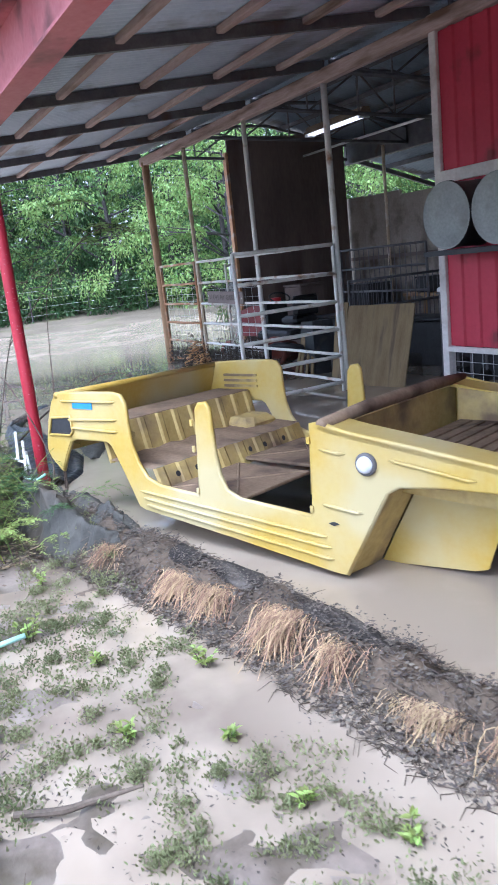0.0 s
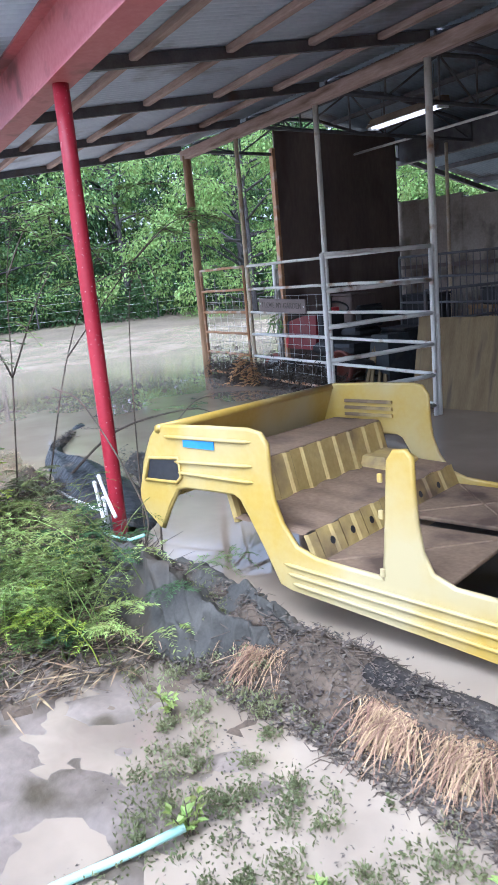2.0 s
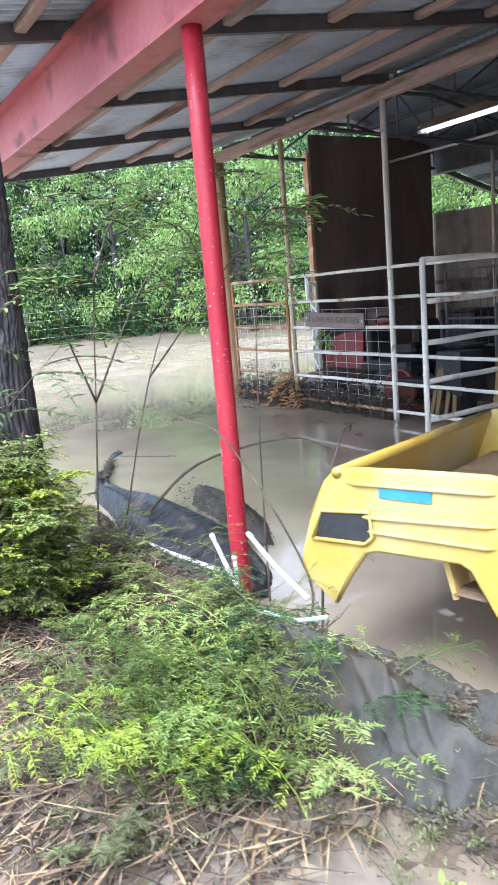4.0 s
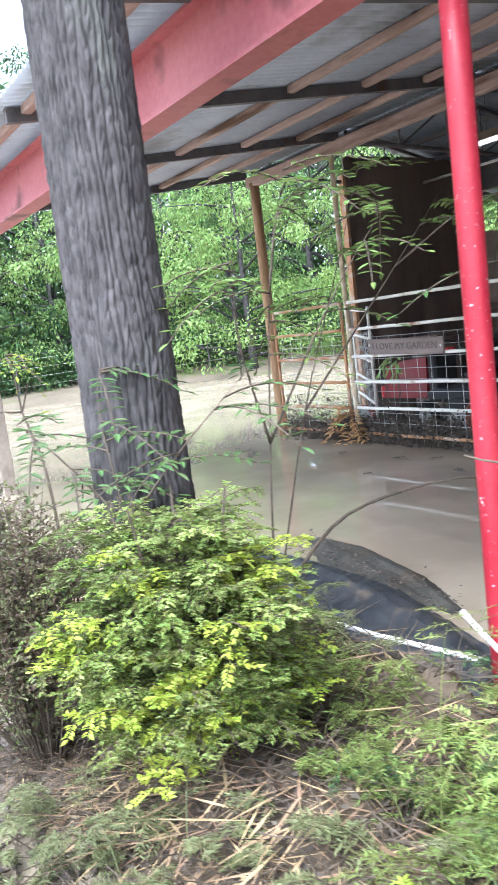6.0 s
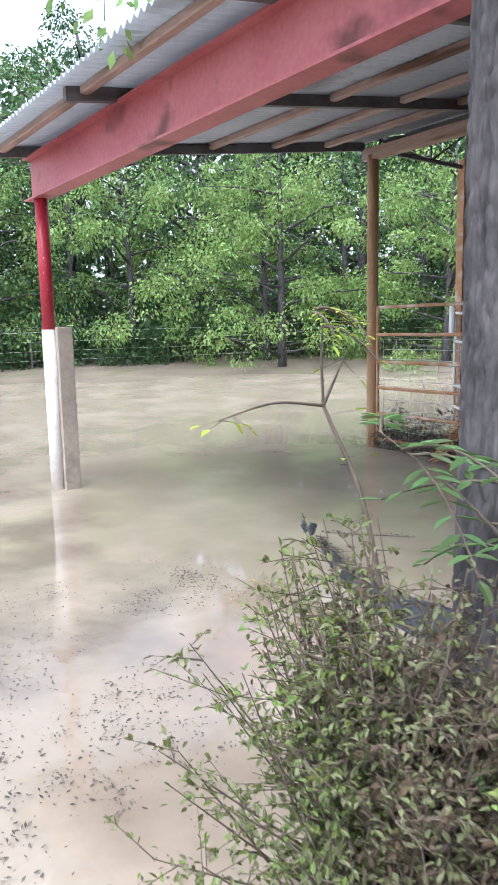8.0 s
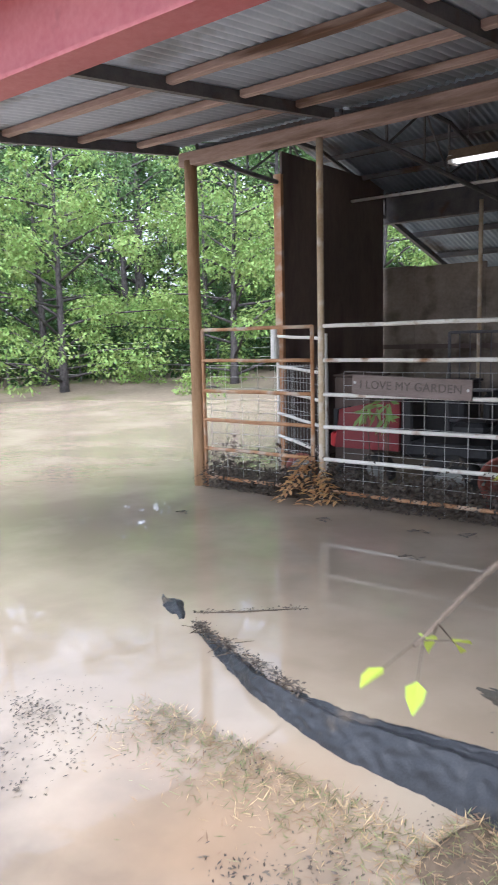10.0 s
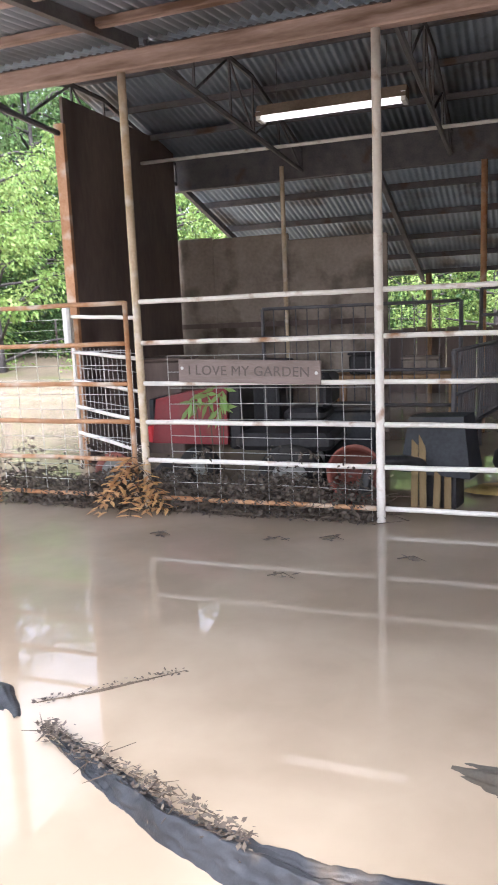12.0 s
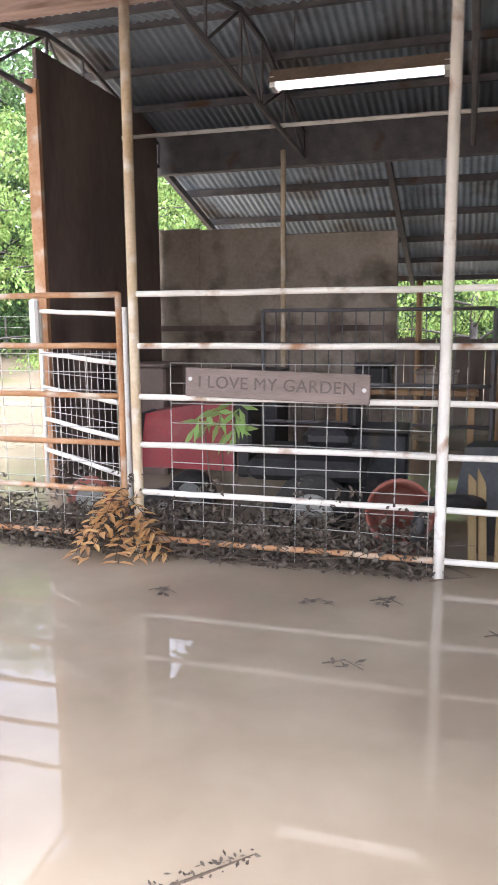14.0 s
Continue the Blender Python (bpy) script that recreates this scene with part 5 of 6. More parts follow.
def shrub(name, c, rx, rz, stems, leaf, n, mats, label):
    e = thing(name, pose(c[0], c[1], c[2]), label, "shrub")
    st, ls = Geo(), [Geo() for _ in mats]
    for i in range(stems):
        a, k = rnd(0, 6.283), rnd(0.1, 1.0)
        k *= 0.85 + 0.35 * math.sin(3 * a + 1.1) * rnd(0.3, 1.2)
        top = Vector((math.cos(a) * rx * k, math.sin(a) * rx * k, rz * (1.0 - 0.5 * k * k + 0.16 * math.sin(2 * a + 0.6)) * rnd(0.62, 1.15)))
        mid = Vector((top.x * 0.4 + rnd(-0.07, 0.07), top.y * 0.4 + rnd(-0.07, 0.07), top.z * 0.6))
        st.tube([(top.x * 0.08, top.y * 0.08, -0.1), mid, top], [0.004, 0.003, 0.001], 4)
        for _ in range(n // 12):
            s = rnd(0.2, 1.0)
            b = mid.lerp(top, (s - 0.4) / 0.6) if s > 0.4 else mid * (s / 0.4)
            w = (rand_dir(0.5) + Vector((0, 0, 0.25))) * rnd(0.05, 0.15)
            st.tube([b, b + w], [0.0015, 0.0006], 3)
            for _ in range(7):
                ls[0 if rnd(0, 1) < 0.48 else (1 if len(mats) < 3 or a < 3.2 or a > 5.2 else 2)].broad(b + w * rnd(0.3, 1), rand_dir() + w.normalized(), Vector((0, 0, 1)) + rand_dir() * 0.5, leaf * rnd(0.7, 1.4), leaf * 0.55)
        for _ in range(n // 3):
            s = rnd(0.12, 1.0)
            p = (mid.lerp(top, (s - 0.4) / 0.6) if s > 0.4 else mid * (s / 0.4)) + rand_dir() * rnd(0.005, 0.04)
            d = rand_dir()
            ls[0 if rnd(0, 1) < 0.48 else (1 if len(mats) < 3 or a < 3.2 or a > 5.2 else 2)].broad(p, d + Vector((0, 0, 0.3)), Vector((0, 0, 1)) + rand_dir() * 0.5, leaf * rnd(0.6, 1.3), leaf * 0.5)
    part("stem", st, TWIG, e)
    for q, m in zip(ls, mats):
        part("foliage", q, m, e)
    return e


shrub("shrub", (5.34, -4.98, 0.0), 0.50, 0.85, 240, 0.018, 120, (LEAF_MUDDY, LEAF_BROWN, GRASS), "sparse muddy shrub with dead twigs")


def spray(leaves, stems, base, out, length, rise, twigs, per, leaf, slim=0.45, r=0.004):
    """An arching stem whose side twigs droop and carry leaflets in two rows."""
    base, out = Vector(base), Vector(out).normalized()
    up = Vector((0, 0, 1))
    def at(k):
        return base + out * length * 0.75 * k ** 1.3 + up * (rise * length * (1.5 * k - 0.85 * k * k))
    stems.tube([at(k / 6) for k in range(7)], [r * (1 - 0.8 * k / 6) for k in range(7)], 4)
    side = out.cross(up).normalized()
    for i in range(twigs):
        k = 0.22 + 0.78 * (i + rnd(0, 0.9)) / twigs
        p, sg = at(min(1, k)), 1 if i % 2 else -1
        d = (side * sg * rnd(0.5, 1.1) + out * rnd(0.2, 0.9) + up * rnd(-0.25, 0.45)).normalized()
        ln = length * rnd(0.16, 0.34) * (1.25 - 0.6 * k)
        q = [p + d * ln * f + up * (-0.35 * ln * f * f) for f in (0, 0.5, 1)]
        stems.tube(q, [r * 0.4, r * 0.3, r * 0.15], 3)
        cross = d.cross(up).normalized()
        for j in range(per):
            f = 0.1 + 0.9 * j / per
            w = p + d * ln * f + up * (-0.35 * ln * f * f)
            t = cross * (1 if j % 2 else -1) * rnd(0.6, 1.0) + d * rnd(0.4, 0.9) + up * rnd(-0.5, 0.3)
            z = leaf * rnd(0.7, 1.3)
            leaves.broad(w, t, up + rand_dir() * 0.6, z, z * slim)


def leafy_bush(c, rx, rz, n, leaf, label):
    """Layered arching sprays mixed at random: inner shade put into a duller green, bright green, fresh yellow-green
    tips mostly low.
    """
    e = thing("shrub", pose(*c), label, "shrub")
    st, ls = Geo(), [Geo(), Geo(), Geo()]
    for i in range(n):
        a, k = rnd(0, 6.283), rnd(0.0, 1.0)
        foot = Vector((math.cos(a) * rx * 0.55 * k, math.sin(a) * rx * 0.55 * k, rnd(0.0, 0.72) * rz * (1 - 0.45 * k)))
        ln = rnd(0.5, 1.0) * (0.26 + 0.36 * rx)
        fresh = rnd(0, 1)
        pick = 2 if fresh < (0.26 if foot.z < 0.45 * rz else 0.08) else 1 if fresh < 0.5 else 0
        spray(ls[pick], st, foot, (math.cos(a + rnd(-0.6, 0.6)), math.sin(a + rnd(-0.6, 0.6)), 0), ln, rnd(0.25, 0.9), 13, 14, leaf * (1.25 if pick == 2 else 1.0), 0.52, 0.0035)
    for _ in range(10):
        a = rnd(0, 6.283)
        st.tube([(0, 0, -0.1), (math.cos(a) * 0.1, math.sin(a) * 0.1, rz * 0.4), (math.cos(a) * rx * 0.5, math.sin(a) * rx * 0.5, rz * 0.8)], [0.009, 0.006, 0.003], 5)
    part("stem", st, TWIG, e)
    # Duller green carries the bush's inner shade in its colour.
    part("foliage", ls[0], GRASS, e, "mid-green foliage with shade in its colour")
    part("foliage", ls[1], LEAF_BUSH, e, "bright green foliage")
    part("foliage", ls[2], LEAF_YELLOW, e, "fresh yellow-green leaf tips")


random.seed(33)
leafy_bush((5.90, -4.64, 0.16), 0.36, 1.0, 480, 0.0165, "dense bright green shrub with yellow-green tips below tree")

# bank growth: feathery arching weeds
random.seed(41)
def weeds(box, n, h, mat, label, leaf=0.02, lean=(0.2, -0.6)):
    ls = Geo()
    for _ in range(n):
        x, y = rnd(box[0], box[1]), rnd(box[2], box[3])
        if lump(x, y, 2, 2.6) < -0.28:
            continue
        a = rnd(0, 6.283)
        spray(ls, ls, (x, y, max(ground_z(x, y), -0.01) - 0.02), (math.cos(a) + lean[0], math.sin(a) + lean[1], 0), h * rnd(0.55, 1.25), rnd(0.45, 1.15), 13, 15, leaf * rnd(0.8, 1.2), 0.26, 0.003)
    return solid("bank_weeds", ls, mat, label, "weeds", kind="stuff")


weeds((6.75, 7.6, -4.5, -3.9), 62, 0.52, GRASS, "feathery green weeds on the mud bank")
weeds((6.85, 7.55, -4.55, -4.0), 34, 0.5, LEAF_BUSH, "fresh bright green weeds on the mud bank", 0.022)
weeds((6.9, 7.6, -4.6, -4.1), 16, 0.5, LEAF_YELLOW, "yellow-green weed tips on the mud bank", 0.02)
weeds((6.6, 7.4, -4.4, -3.75), 40, 0.36, LEAF_DARK, "dark green weeds round the plastic pipes", 0.02)
weeds((6.1, 6.95, -4.5, -4.0), 42, 0.30, GRASS, "feathery green weeds beside the red post")
weeds((6.3, 7.5, -5.0, -4.4), 36, 0.24, LEAF_MUDDY, "muddy green weeds on the bank foot")
weeds((5.6, 6.4, -5.3, -4.85), 40, 0.26, LEAF_MUDDY, "muddy green weeds at the shrub foot")
weeds((5.0, 6.0, -4.2, -3.8), 26, 0.28, LEAF_MUDDY, "sparse weeds below the tarp edge")

# straw thatch and dead stalks over the bank
random.seed(51)
g, tw = Geo(), Geo()
for _ in range(3000):
    x, y = rnd(5.2, 7.7), rnd(-5.35, -3.95)
    if lump(x, y, 5, 2.2) < -0.12:
        continue
    z = max(ground_z(x, y), 0) + rnd(0.0, 0.035)
    a, l = random.gauss(-1.1, 0.8), rnd(0.06, 0.30)
    d = Vector((math.cos(a), math.sin(a), rnd(-0.15, 0.25)))
    g.leaf((x, y, z), d, Vector((0, 0, 1)), l, rnd(0.002, 0.011))
solid("straw_thatch", g, STRAW, "flattened dry brown straw on the mud bank", "straw", kind="stuff")
for _ in range(2600):
    x, y = rnd(5.0, 7.7), rnd(-5.3, -3.8)
    z = max(ground_z(x, y), 0)
    a, l = rnd(0, 6.283), rnd(0.08, 0.28)
    tw.tube([(x, y, z), (x + l * 0.5 * math.cos(a), y + l * 0.5 * math.sin(a), z + rnd(0, 0.06)), (x + l * math.cos(a + 0.3), y + l * math.sin(a + 0.3), z + rnd(0, 0.1))], [0.003, 0.0025, 0.001], 3)
solid("dead_stalks", tw, TWIG, "dark dead stalks and roots on the bank", "stalks", kind="stuff")


# drooping dry tufts and root mat along the low berm
def tuft(x, y, n, r, mat, label):
    g = Geo()
    z = ground_z(x, y) + 0.01
    for _ in range(int(n * 3.2)):
        a = rnd(0, 6.283)
        d = Vector((math.cos(a) * 0.38 + 0.15, math.sin(a) * 0.35 - 0.75, 0))
        l = r * rnd(0.35, 1.05)
        w = rnd(0.0006, 0.002)
        s = d.cross(Vector((0, 0, 1))).normalized() * w
        o, kink, fall = Vector((random.gauss(0, 0.06), rnd(-0.06, 0.09), 0)), rand_dir(0.3) * 0.09, rnd(0.2, 0.5)
        pts = [Vector((x, y, z)) + o + d * l * k + kink * k * k + Vector((0, 0, rnd(0.0, 0.06) * k - fall * r / 0.25 * k * k)) + Vector((0, 0, 0.015)) for k in (0, 0.33, 0.66, 1.0)]
        k0 = len(g.v)
        for p in pts:
            g.v += [tuple(p - s), tuple(p + s)]
        g.f += [(k0 + 2 * i, k0 + 2 * i + 1, k0 + 2 * i + 3, k0 + 2 * i + 2) for i in range(3)]
    return solid("grass_tuft", g, mat, label, "grass tuft", "dry tufts on the berm")


random.seed(61)
for x, y, n, r in ((8.02, -3.70, 90, 0.12), (8.62, -3.56, 260, 0.19), (8.88, -3.52, 130, 0.14), (9.30, -3.43, 220, 0.18), (9.62, -3.39, 70, 0.11), (10.06, -3.34, 200, 0.17), (10.42, -3.27, 90, 0.12)):
    tuft(x, y - 0.03, n, r, ROOT if n % 40 else STRAW, "drooping dry brown grass tuft on mud berm")
g, tw = Geo(), Geo()
for _ in range(15000):
    i = random.randint(1, 5)
    a, b = BERM[i], BERM[i + 1]
    f = rnd(0, 1)
    x, y = a[0] + (b[0] - a[0]) * f, a[1] + (b[1] - a[1]) * f + rnd(-0.34, 0.16)
    z = max(ground_z(x, y), 0)
    s = rnd(0.008, 0.03)
    g.leaf((x, y, z + rnd(0, 0.03)), rand_dir(0.4), Vector((0, 0, 1)) + rand_dir() * 0.6, s, s * 0.5)
    if rnd(0, 1) < 0.35:
        an, l = rnd(0, 6.283), rnd(0.03, 0.11)
        tw.tube([(x, y, z), (x + l * 0.5 * math.cos(an), y + l * 0.5 * math.sin(an), z + rnd(0, 0.02)), (x + l * math.cos(an + 0.6), y + l * math.sin(an + 0.6), z + rnd(-0.03, 0.015))], [0.0025, 0.002, 0.001], 3)
solid("berm_litter", g, DEBRIS, "dark wet leaf litter over the mud berm", "litter", kind="stuff")
solid("berm_roots", tw, TWIG, "tangled dark roots and twigs on the berm", "roots", kind="stuff")

# a wet log along the berm
pts = [Vector((7.75, -3.70, 0.10)), Vector((8.3, -3.56, 0.11)), Vector((8.9, -3.43, 0.10)), Vector((9.6, -3.32, 0.08)), Vector((10.1, -3.25, 0.0))]
fine_pts = []
for a, b in zip(pts, pts[1:]):
    fine_pts += [a.lerp(b, k / 8) for k in range(8)]
g = Geo().tube(fine_pts, [0.058 + 0.006 * math.sin(i * 0.9) + 0.004 * math.sin(i * 2.3) - 0.03 * max(0, i - 24) / 8 for i in range(len(fine_pts))], 18)
g.v = [tuple(Vector(p) + Vector((0, 0, 1)) * 0.012 * lump(*p, 9) + Vector((0, 1, 0)) * 0.008 * lump(p[0], p[1], p[2] + 3, 12)) for p in g.v]
solid("log", g, LOG, "long wet dark log lying on the mud berm", "log", smooth=True)

# drowned grass along the tarp
random.seed(66)
g, g2 = Geo(), Geo()
for _ in range(3800):
    k = rnd(0, 1)
    x, y = 3.0 + 1.9 * k + rnd(-0.1, 0.1), -3.58 - 0.22 * k - abs(random.gauss(0, 0.16))
    z = max(ground_z(x, y), 0.0) + rnd(0.0, 0.02)
    (g if rnd(0, 1) < 0.6 else g2).leaf((x, y, z), rand_dir(0.35) + Vector((-0.4, -0.2, 0.15)), Vector((0, 0, 1)) + rand_dir() * 0.3, rnd(0.02, 0.06), rnd(0.002, 0.005))
solid("drowned_grass", g, STRAW, "brown drowned grass beside the black tarp", "grass", kind="stuff")
solid("drowned_grass", g2, LEAF_MUDDY, "muddy green grass beside the black tarp", "grass", kind="stuff")
g = Geo()
for _ in range(120):
    x, y = rnd(2.4, 5.0), rnd(-5.6, -3.9)
    if lump(x, y, 4, 1.1) > 0.0:
        for _ in range(random.randint(10, 40)):
            s = rnd(0.007, 0.026)
            g.leaf((x + random.gauss(0, 0.05), y + random.gauss(0, 0.05), rnd(0.0, 0.02)), rand_dir(0.35), Vector((0, 0, 1)) + rand_dir() * 0.5, s, s * 0.4)
solid("mud_clods", g, DEBRIS, "dark sodden leaf clods breaking the shallow water", "litter", kind="stuff")

# seedlings and litter in the shallow mud
random.seed(71)
leafy, litter = Geo(), Geo()
def seedling(x, y, n, s, spread):
    z = max(ground_z(x, y), 0.0)
    for _ in range(n):
        d = Vector((rnd(-1, 1), rnd(-1, 1), rnd(0.2, 1.0)))
        p = Vector((x + random.gauss(0, spread * 0.6), y + random.gauss(0, spread * 0.6), z + rnd(0.0, 0.03)))
        leafy.broad(p, d, rand_dir(), s * rnd(0.7, 1.4), s * 0.55)
for _ in range(900):
    x, y = rnd(7.3, 11.2), rnd(-5.3, -3.75)
    if lump(x, y, 9, 1.3) > -0.12:
        seedling(x, y, random.randint(14, 90), 0.014, rnd(0.015, 0.065))
for _ in range(2100):
    x, y = rnd(2.2, 11.4), rnd(-5.6, -3.6)
    if lump(x, y, 9, 1.3) > -0.2 and not 5 < x < 7.4:
        z = max(ground_z(x, y), 0.0)
        for _ in range(random.randint(2, 12)):
            s = rnd(0.004, 0.018)
            litter.leaf((x + random.gauss(0, 0.03), y + random.gauss(0, 0.03), z + rnd(0.002, 0.012)), rand_dir(0.3), Vector((0, 0, 1)) + rand_dir() * 0.5, s, s * 0.45)
solid("seedlings", leafy, LEAF_MUDDY, "low muddy green seedlings in shallow flood water", "seedlings", kind="stuff")
solid("floating_litter", litter, DEBRIS, "dark leaf litter floating in shallow water", "litter", kind="stuff")


def weed(x, y, h, n, mat, label, leaf=0.04):
    z = max(ground_z(x, y), -0.01)
    e = thing("weed", pose(x, y, z), label, "weed", "yard weeds")
    st, ls = Geo(), Geo()
    for i in range(max(3, n // 9)):
        d = Vector((rnd(-0.5, 0.5), rnd(-0.5, 0.5), 1)) * h * rnd(0.6, 1.1)
        st.tube([(0, 0, -0.02), d * 0.5, d], [0.003, 0.0025, 0.001], 4)
        for k in range(9):
            f = rnd(0.3, 1)
            ls.broad(d * f, rand_dir(0.6) + Vector((0, 0, 0.5)), Vector((0, 0, 1)) + rand_dir() * 0.4, leaf * rnd(0.7, 1.2), leaf * 0.5)
    part("stem", st, TWIG, e)
    part("leaves", ls, mat, e)


random.seed(81)
for x, y, h, n in ((8.62, -4.33, 0.14, 60), (9.25, -4.62, 0.10, 40), (9.30, -3.82, 0.09, 40), (10.42, -3.78, 0.07, 40), (10.15, -3.92, 0.07, 36), (9.55, -4.22, 0.07, 40), (9.9, -4.75, 0.10, 40),
                   (8.05, -4.15, 0.10, 36), (8.3, -4.9, 0.12, 40), (10.15, -4.72, 0.16, 60), (9.0, -4.15, 0.06, 30), (9.75, -3.95, 0.06, 30)):
    weed(x, y, h, n, LEAF_BUSH, "small bright green weed growing in flooded mud", 0.035)
weed(9.72, -4.86, 0.3, 40, LEAF_BUSH, "tall green weed beside fallen twigs", 0.06)

# sticks
random.seed(91)
solid("stick", Geo().tube(*bent([(9.70, -4.62, 0.02), (9.78, -4.50, 0.03), (9.80, -4.42, 0.035), (9.86, -4.28, 0.06)], [0.011, 0.012, 0.010, 0.005]), 8), TWIG, "dark bent dead stick lying in mud", "stick")
solid("stick", Geo().tube(*bent([(9.9, -4.85, 0.0), (9.74, -4.72, 0.16), (9.70, -4.6, 0.22)], [0.005, 0.004, 0.002]), 6), TWIG, "thin upright dead twig in mud", "stick")
solid("branch", Geo().tube(*bent([(4.95, -3.62, 0.12), (5.0, -3.2, 0.42), (5.35, -2.75, 0.55), (5.62, -2.62, 0.5)], [0.011, 0.009, 0.006, 0.003]), 7), TWIG, "thin arching dead branch over the tarp", "branch")
for p in (((6.9, -3.62, 0.62), (6.6, -3.3, 0.8), (6.3, -3.0, 0.78), (6.1, -2.85, 0.7)), ((6.95, -3.75, 0.4), (6.7, -3.9, 0.9), (6.5, -4.0, 1.0))):
    solid("branch", Geo().tube(*bent([(p[0][0], p[0][1] - 0.05, 0.15)] + list(p), [0.006] + [0.005, 0.004, 0.003, 0.002][:len(p)]), 6), TWIG, "thin vine twig rising from the bank", "branch")

# saplings with pinnate leaves
def sapling(x, y, stems, label, leaf_mat, leaf=0.075, first=1, fronds=4):
    e = thing("sapling", pose(x, y, ground_z(x, y)), label, "sapling", "saplings")
    st, ls = Geo(), Geo()
    for pts in stems:
        st.tube(*bent(pts, [0.006 - 0.005 * i / (len(pts) - 1) for i in range(len(pts))]), 6)
        for i in range(first, len(pts)):
            for _ in range(fronds):
                a = rnd(0, 6.283)
                b = Vector(pts[i - 1]).lerp(Vector(pts[i]), rnd(0.5, 1))
                frond(ls, st, b, (math.cos(a), math.sin(a), rnd(-0.1, 0.4)), rnd(0.28, 0.45), 7, leaf, 0.4)
    part("stem", st, TWIG, e, smooth=True)
    part("leaves", ls, leaf_mat, e)


random.seed(101)
sapling(5.56, -4.54, (((0, 0, 0), (-0.08, -0.06, 0.7), (-0.14, -0.08, 1.1), (-0.20, -0.02, 1.3)), ((-0.08, -0.06, 0.7), (0.08, 0.1, 0.95), (0.2, 0.34, 1.2)), ((-0.08, -0.06, 0.7), (-0.25, -0.2, 0.95), (-0.42, -0.3, 1.1))),
        "slender sapling with green pinnate leaves", LEAF_MID, 0.06)
sapling(5.15, -3.80, (((0, 0, 0), (0.05, 0.25, 0.9), (0.0, 0.6, 1.6), (-0.2, 0.95, 2.05)), ((0.05, 0.25, 0.9), (0.2, 0.75, 1.5), (0.1, 1.2, 1.85)), ((0.2, 0.75, 1.5), (0.5, 0.9, 1.7), (0.7, 1.0, 1.75))),
        "leaning sapling with fresh green pinnate leaves", LEAF_LIGHT, 0.075, 2, 4)
sapling(5.55, -4.10, (((0, 0, 0), (0.0, 0.1, 0.9), (0.05, 0.15, 1.5), (0.1, 0.25, 1.95)), ((0.0, 0.1, 0.9), (0.2, 0.3, 1.4), (0.3, 0.55, 1.75)), ((0.05, 0.15, 1.5), (-0.1, 0.35, 1.8), (-0.15, 0.6, 1.9)), ((0.0, 0.1, 0.9), (0.1, -0.05, 1.3), (0.2, -0.1, 1.6))),
        "leafy young sapling growing close beside the trunk", LEAF_LIGHT, 0.055, 2, 5)
sapling(6.32, -3.55, (((0, 0, 0), (-0.06, 0.05, 0.8), (-0.1, 0.12, 1.5), (-0.15, 0.25, 1.75)),), "vine shoot climbing beside the red post", LEAF_MID, 0.06, 3)
e = thing("sapling", pose(5.12, -4.78, 0.0), "forked dark twig with hanging yellow-green leaves", "sapling", "saplings")
st, ls = Geo(), Geo()
FORK = (((0, 0, -0.1), (-0.03, 0.05, 0.5), (-0.16, 0.08, 0.95), (-0.30, 0.065, 1.2)), ((-0.30, 0.065, 1.2), (-0.28, -0.1, 1.22), (-0.29, -0.25, 1.19)), ((-0.30, 0.065, 1.2), (-0.30, 0.06, 1.32), (-0.28, 0.05, 1.42)), ((-0.30, 0.065, 1.2), (-0.26, 0.1, 1.32)))
for i, pts in enumerate(FORK):
    st.tube(*bent(pts, [0.009 - 0.004 * k / (len(pts) - 1) for k in range(len(pts))] if i == 0 else [0.005 - 0.0035 * k / (len(pts) - 1) for k in range(len(pts))]), 6)
    for _ in range((3, 6, 6, 2)[i]):
        k = rnd(0.45, 1)
        b = Vector(pts[-2]).lerp(Vector(pts[-1]), k)
        d = rand_dir(0.5) + Vector((0, 0, -0.35))
        w = b + d.normalized() * rnd(0.02, 0.07)
        st.tube([b, w], [0.0012, 0.0006], 3)
        ls.broad(w, d, Vector((0, 0, 1)) + rand_dir() * 0.4, rnd(0.026, 0.044), rnd(0.012, 0.019))
for _ in range(5):
    b = Vector((-0.28, 0.05, 1.42)) + rand_dir() * 0.03
    frond(ls, st, b, rand_dir(0.3), rnd(0.08, 0.14), 3, 0.035, 0.6)
part("stem", st, TWIG, e)
part("leaves", ls, LEAF_YELLOW, e)

# ---- tarp, cloth, pipes, hose ----
random.seed(111)
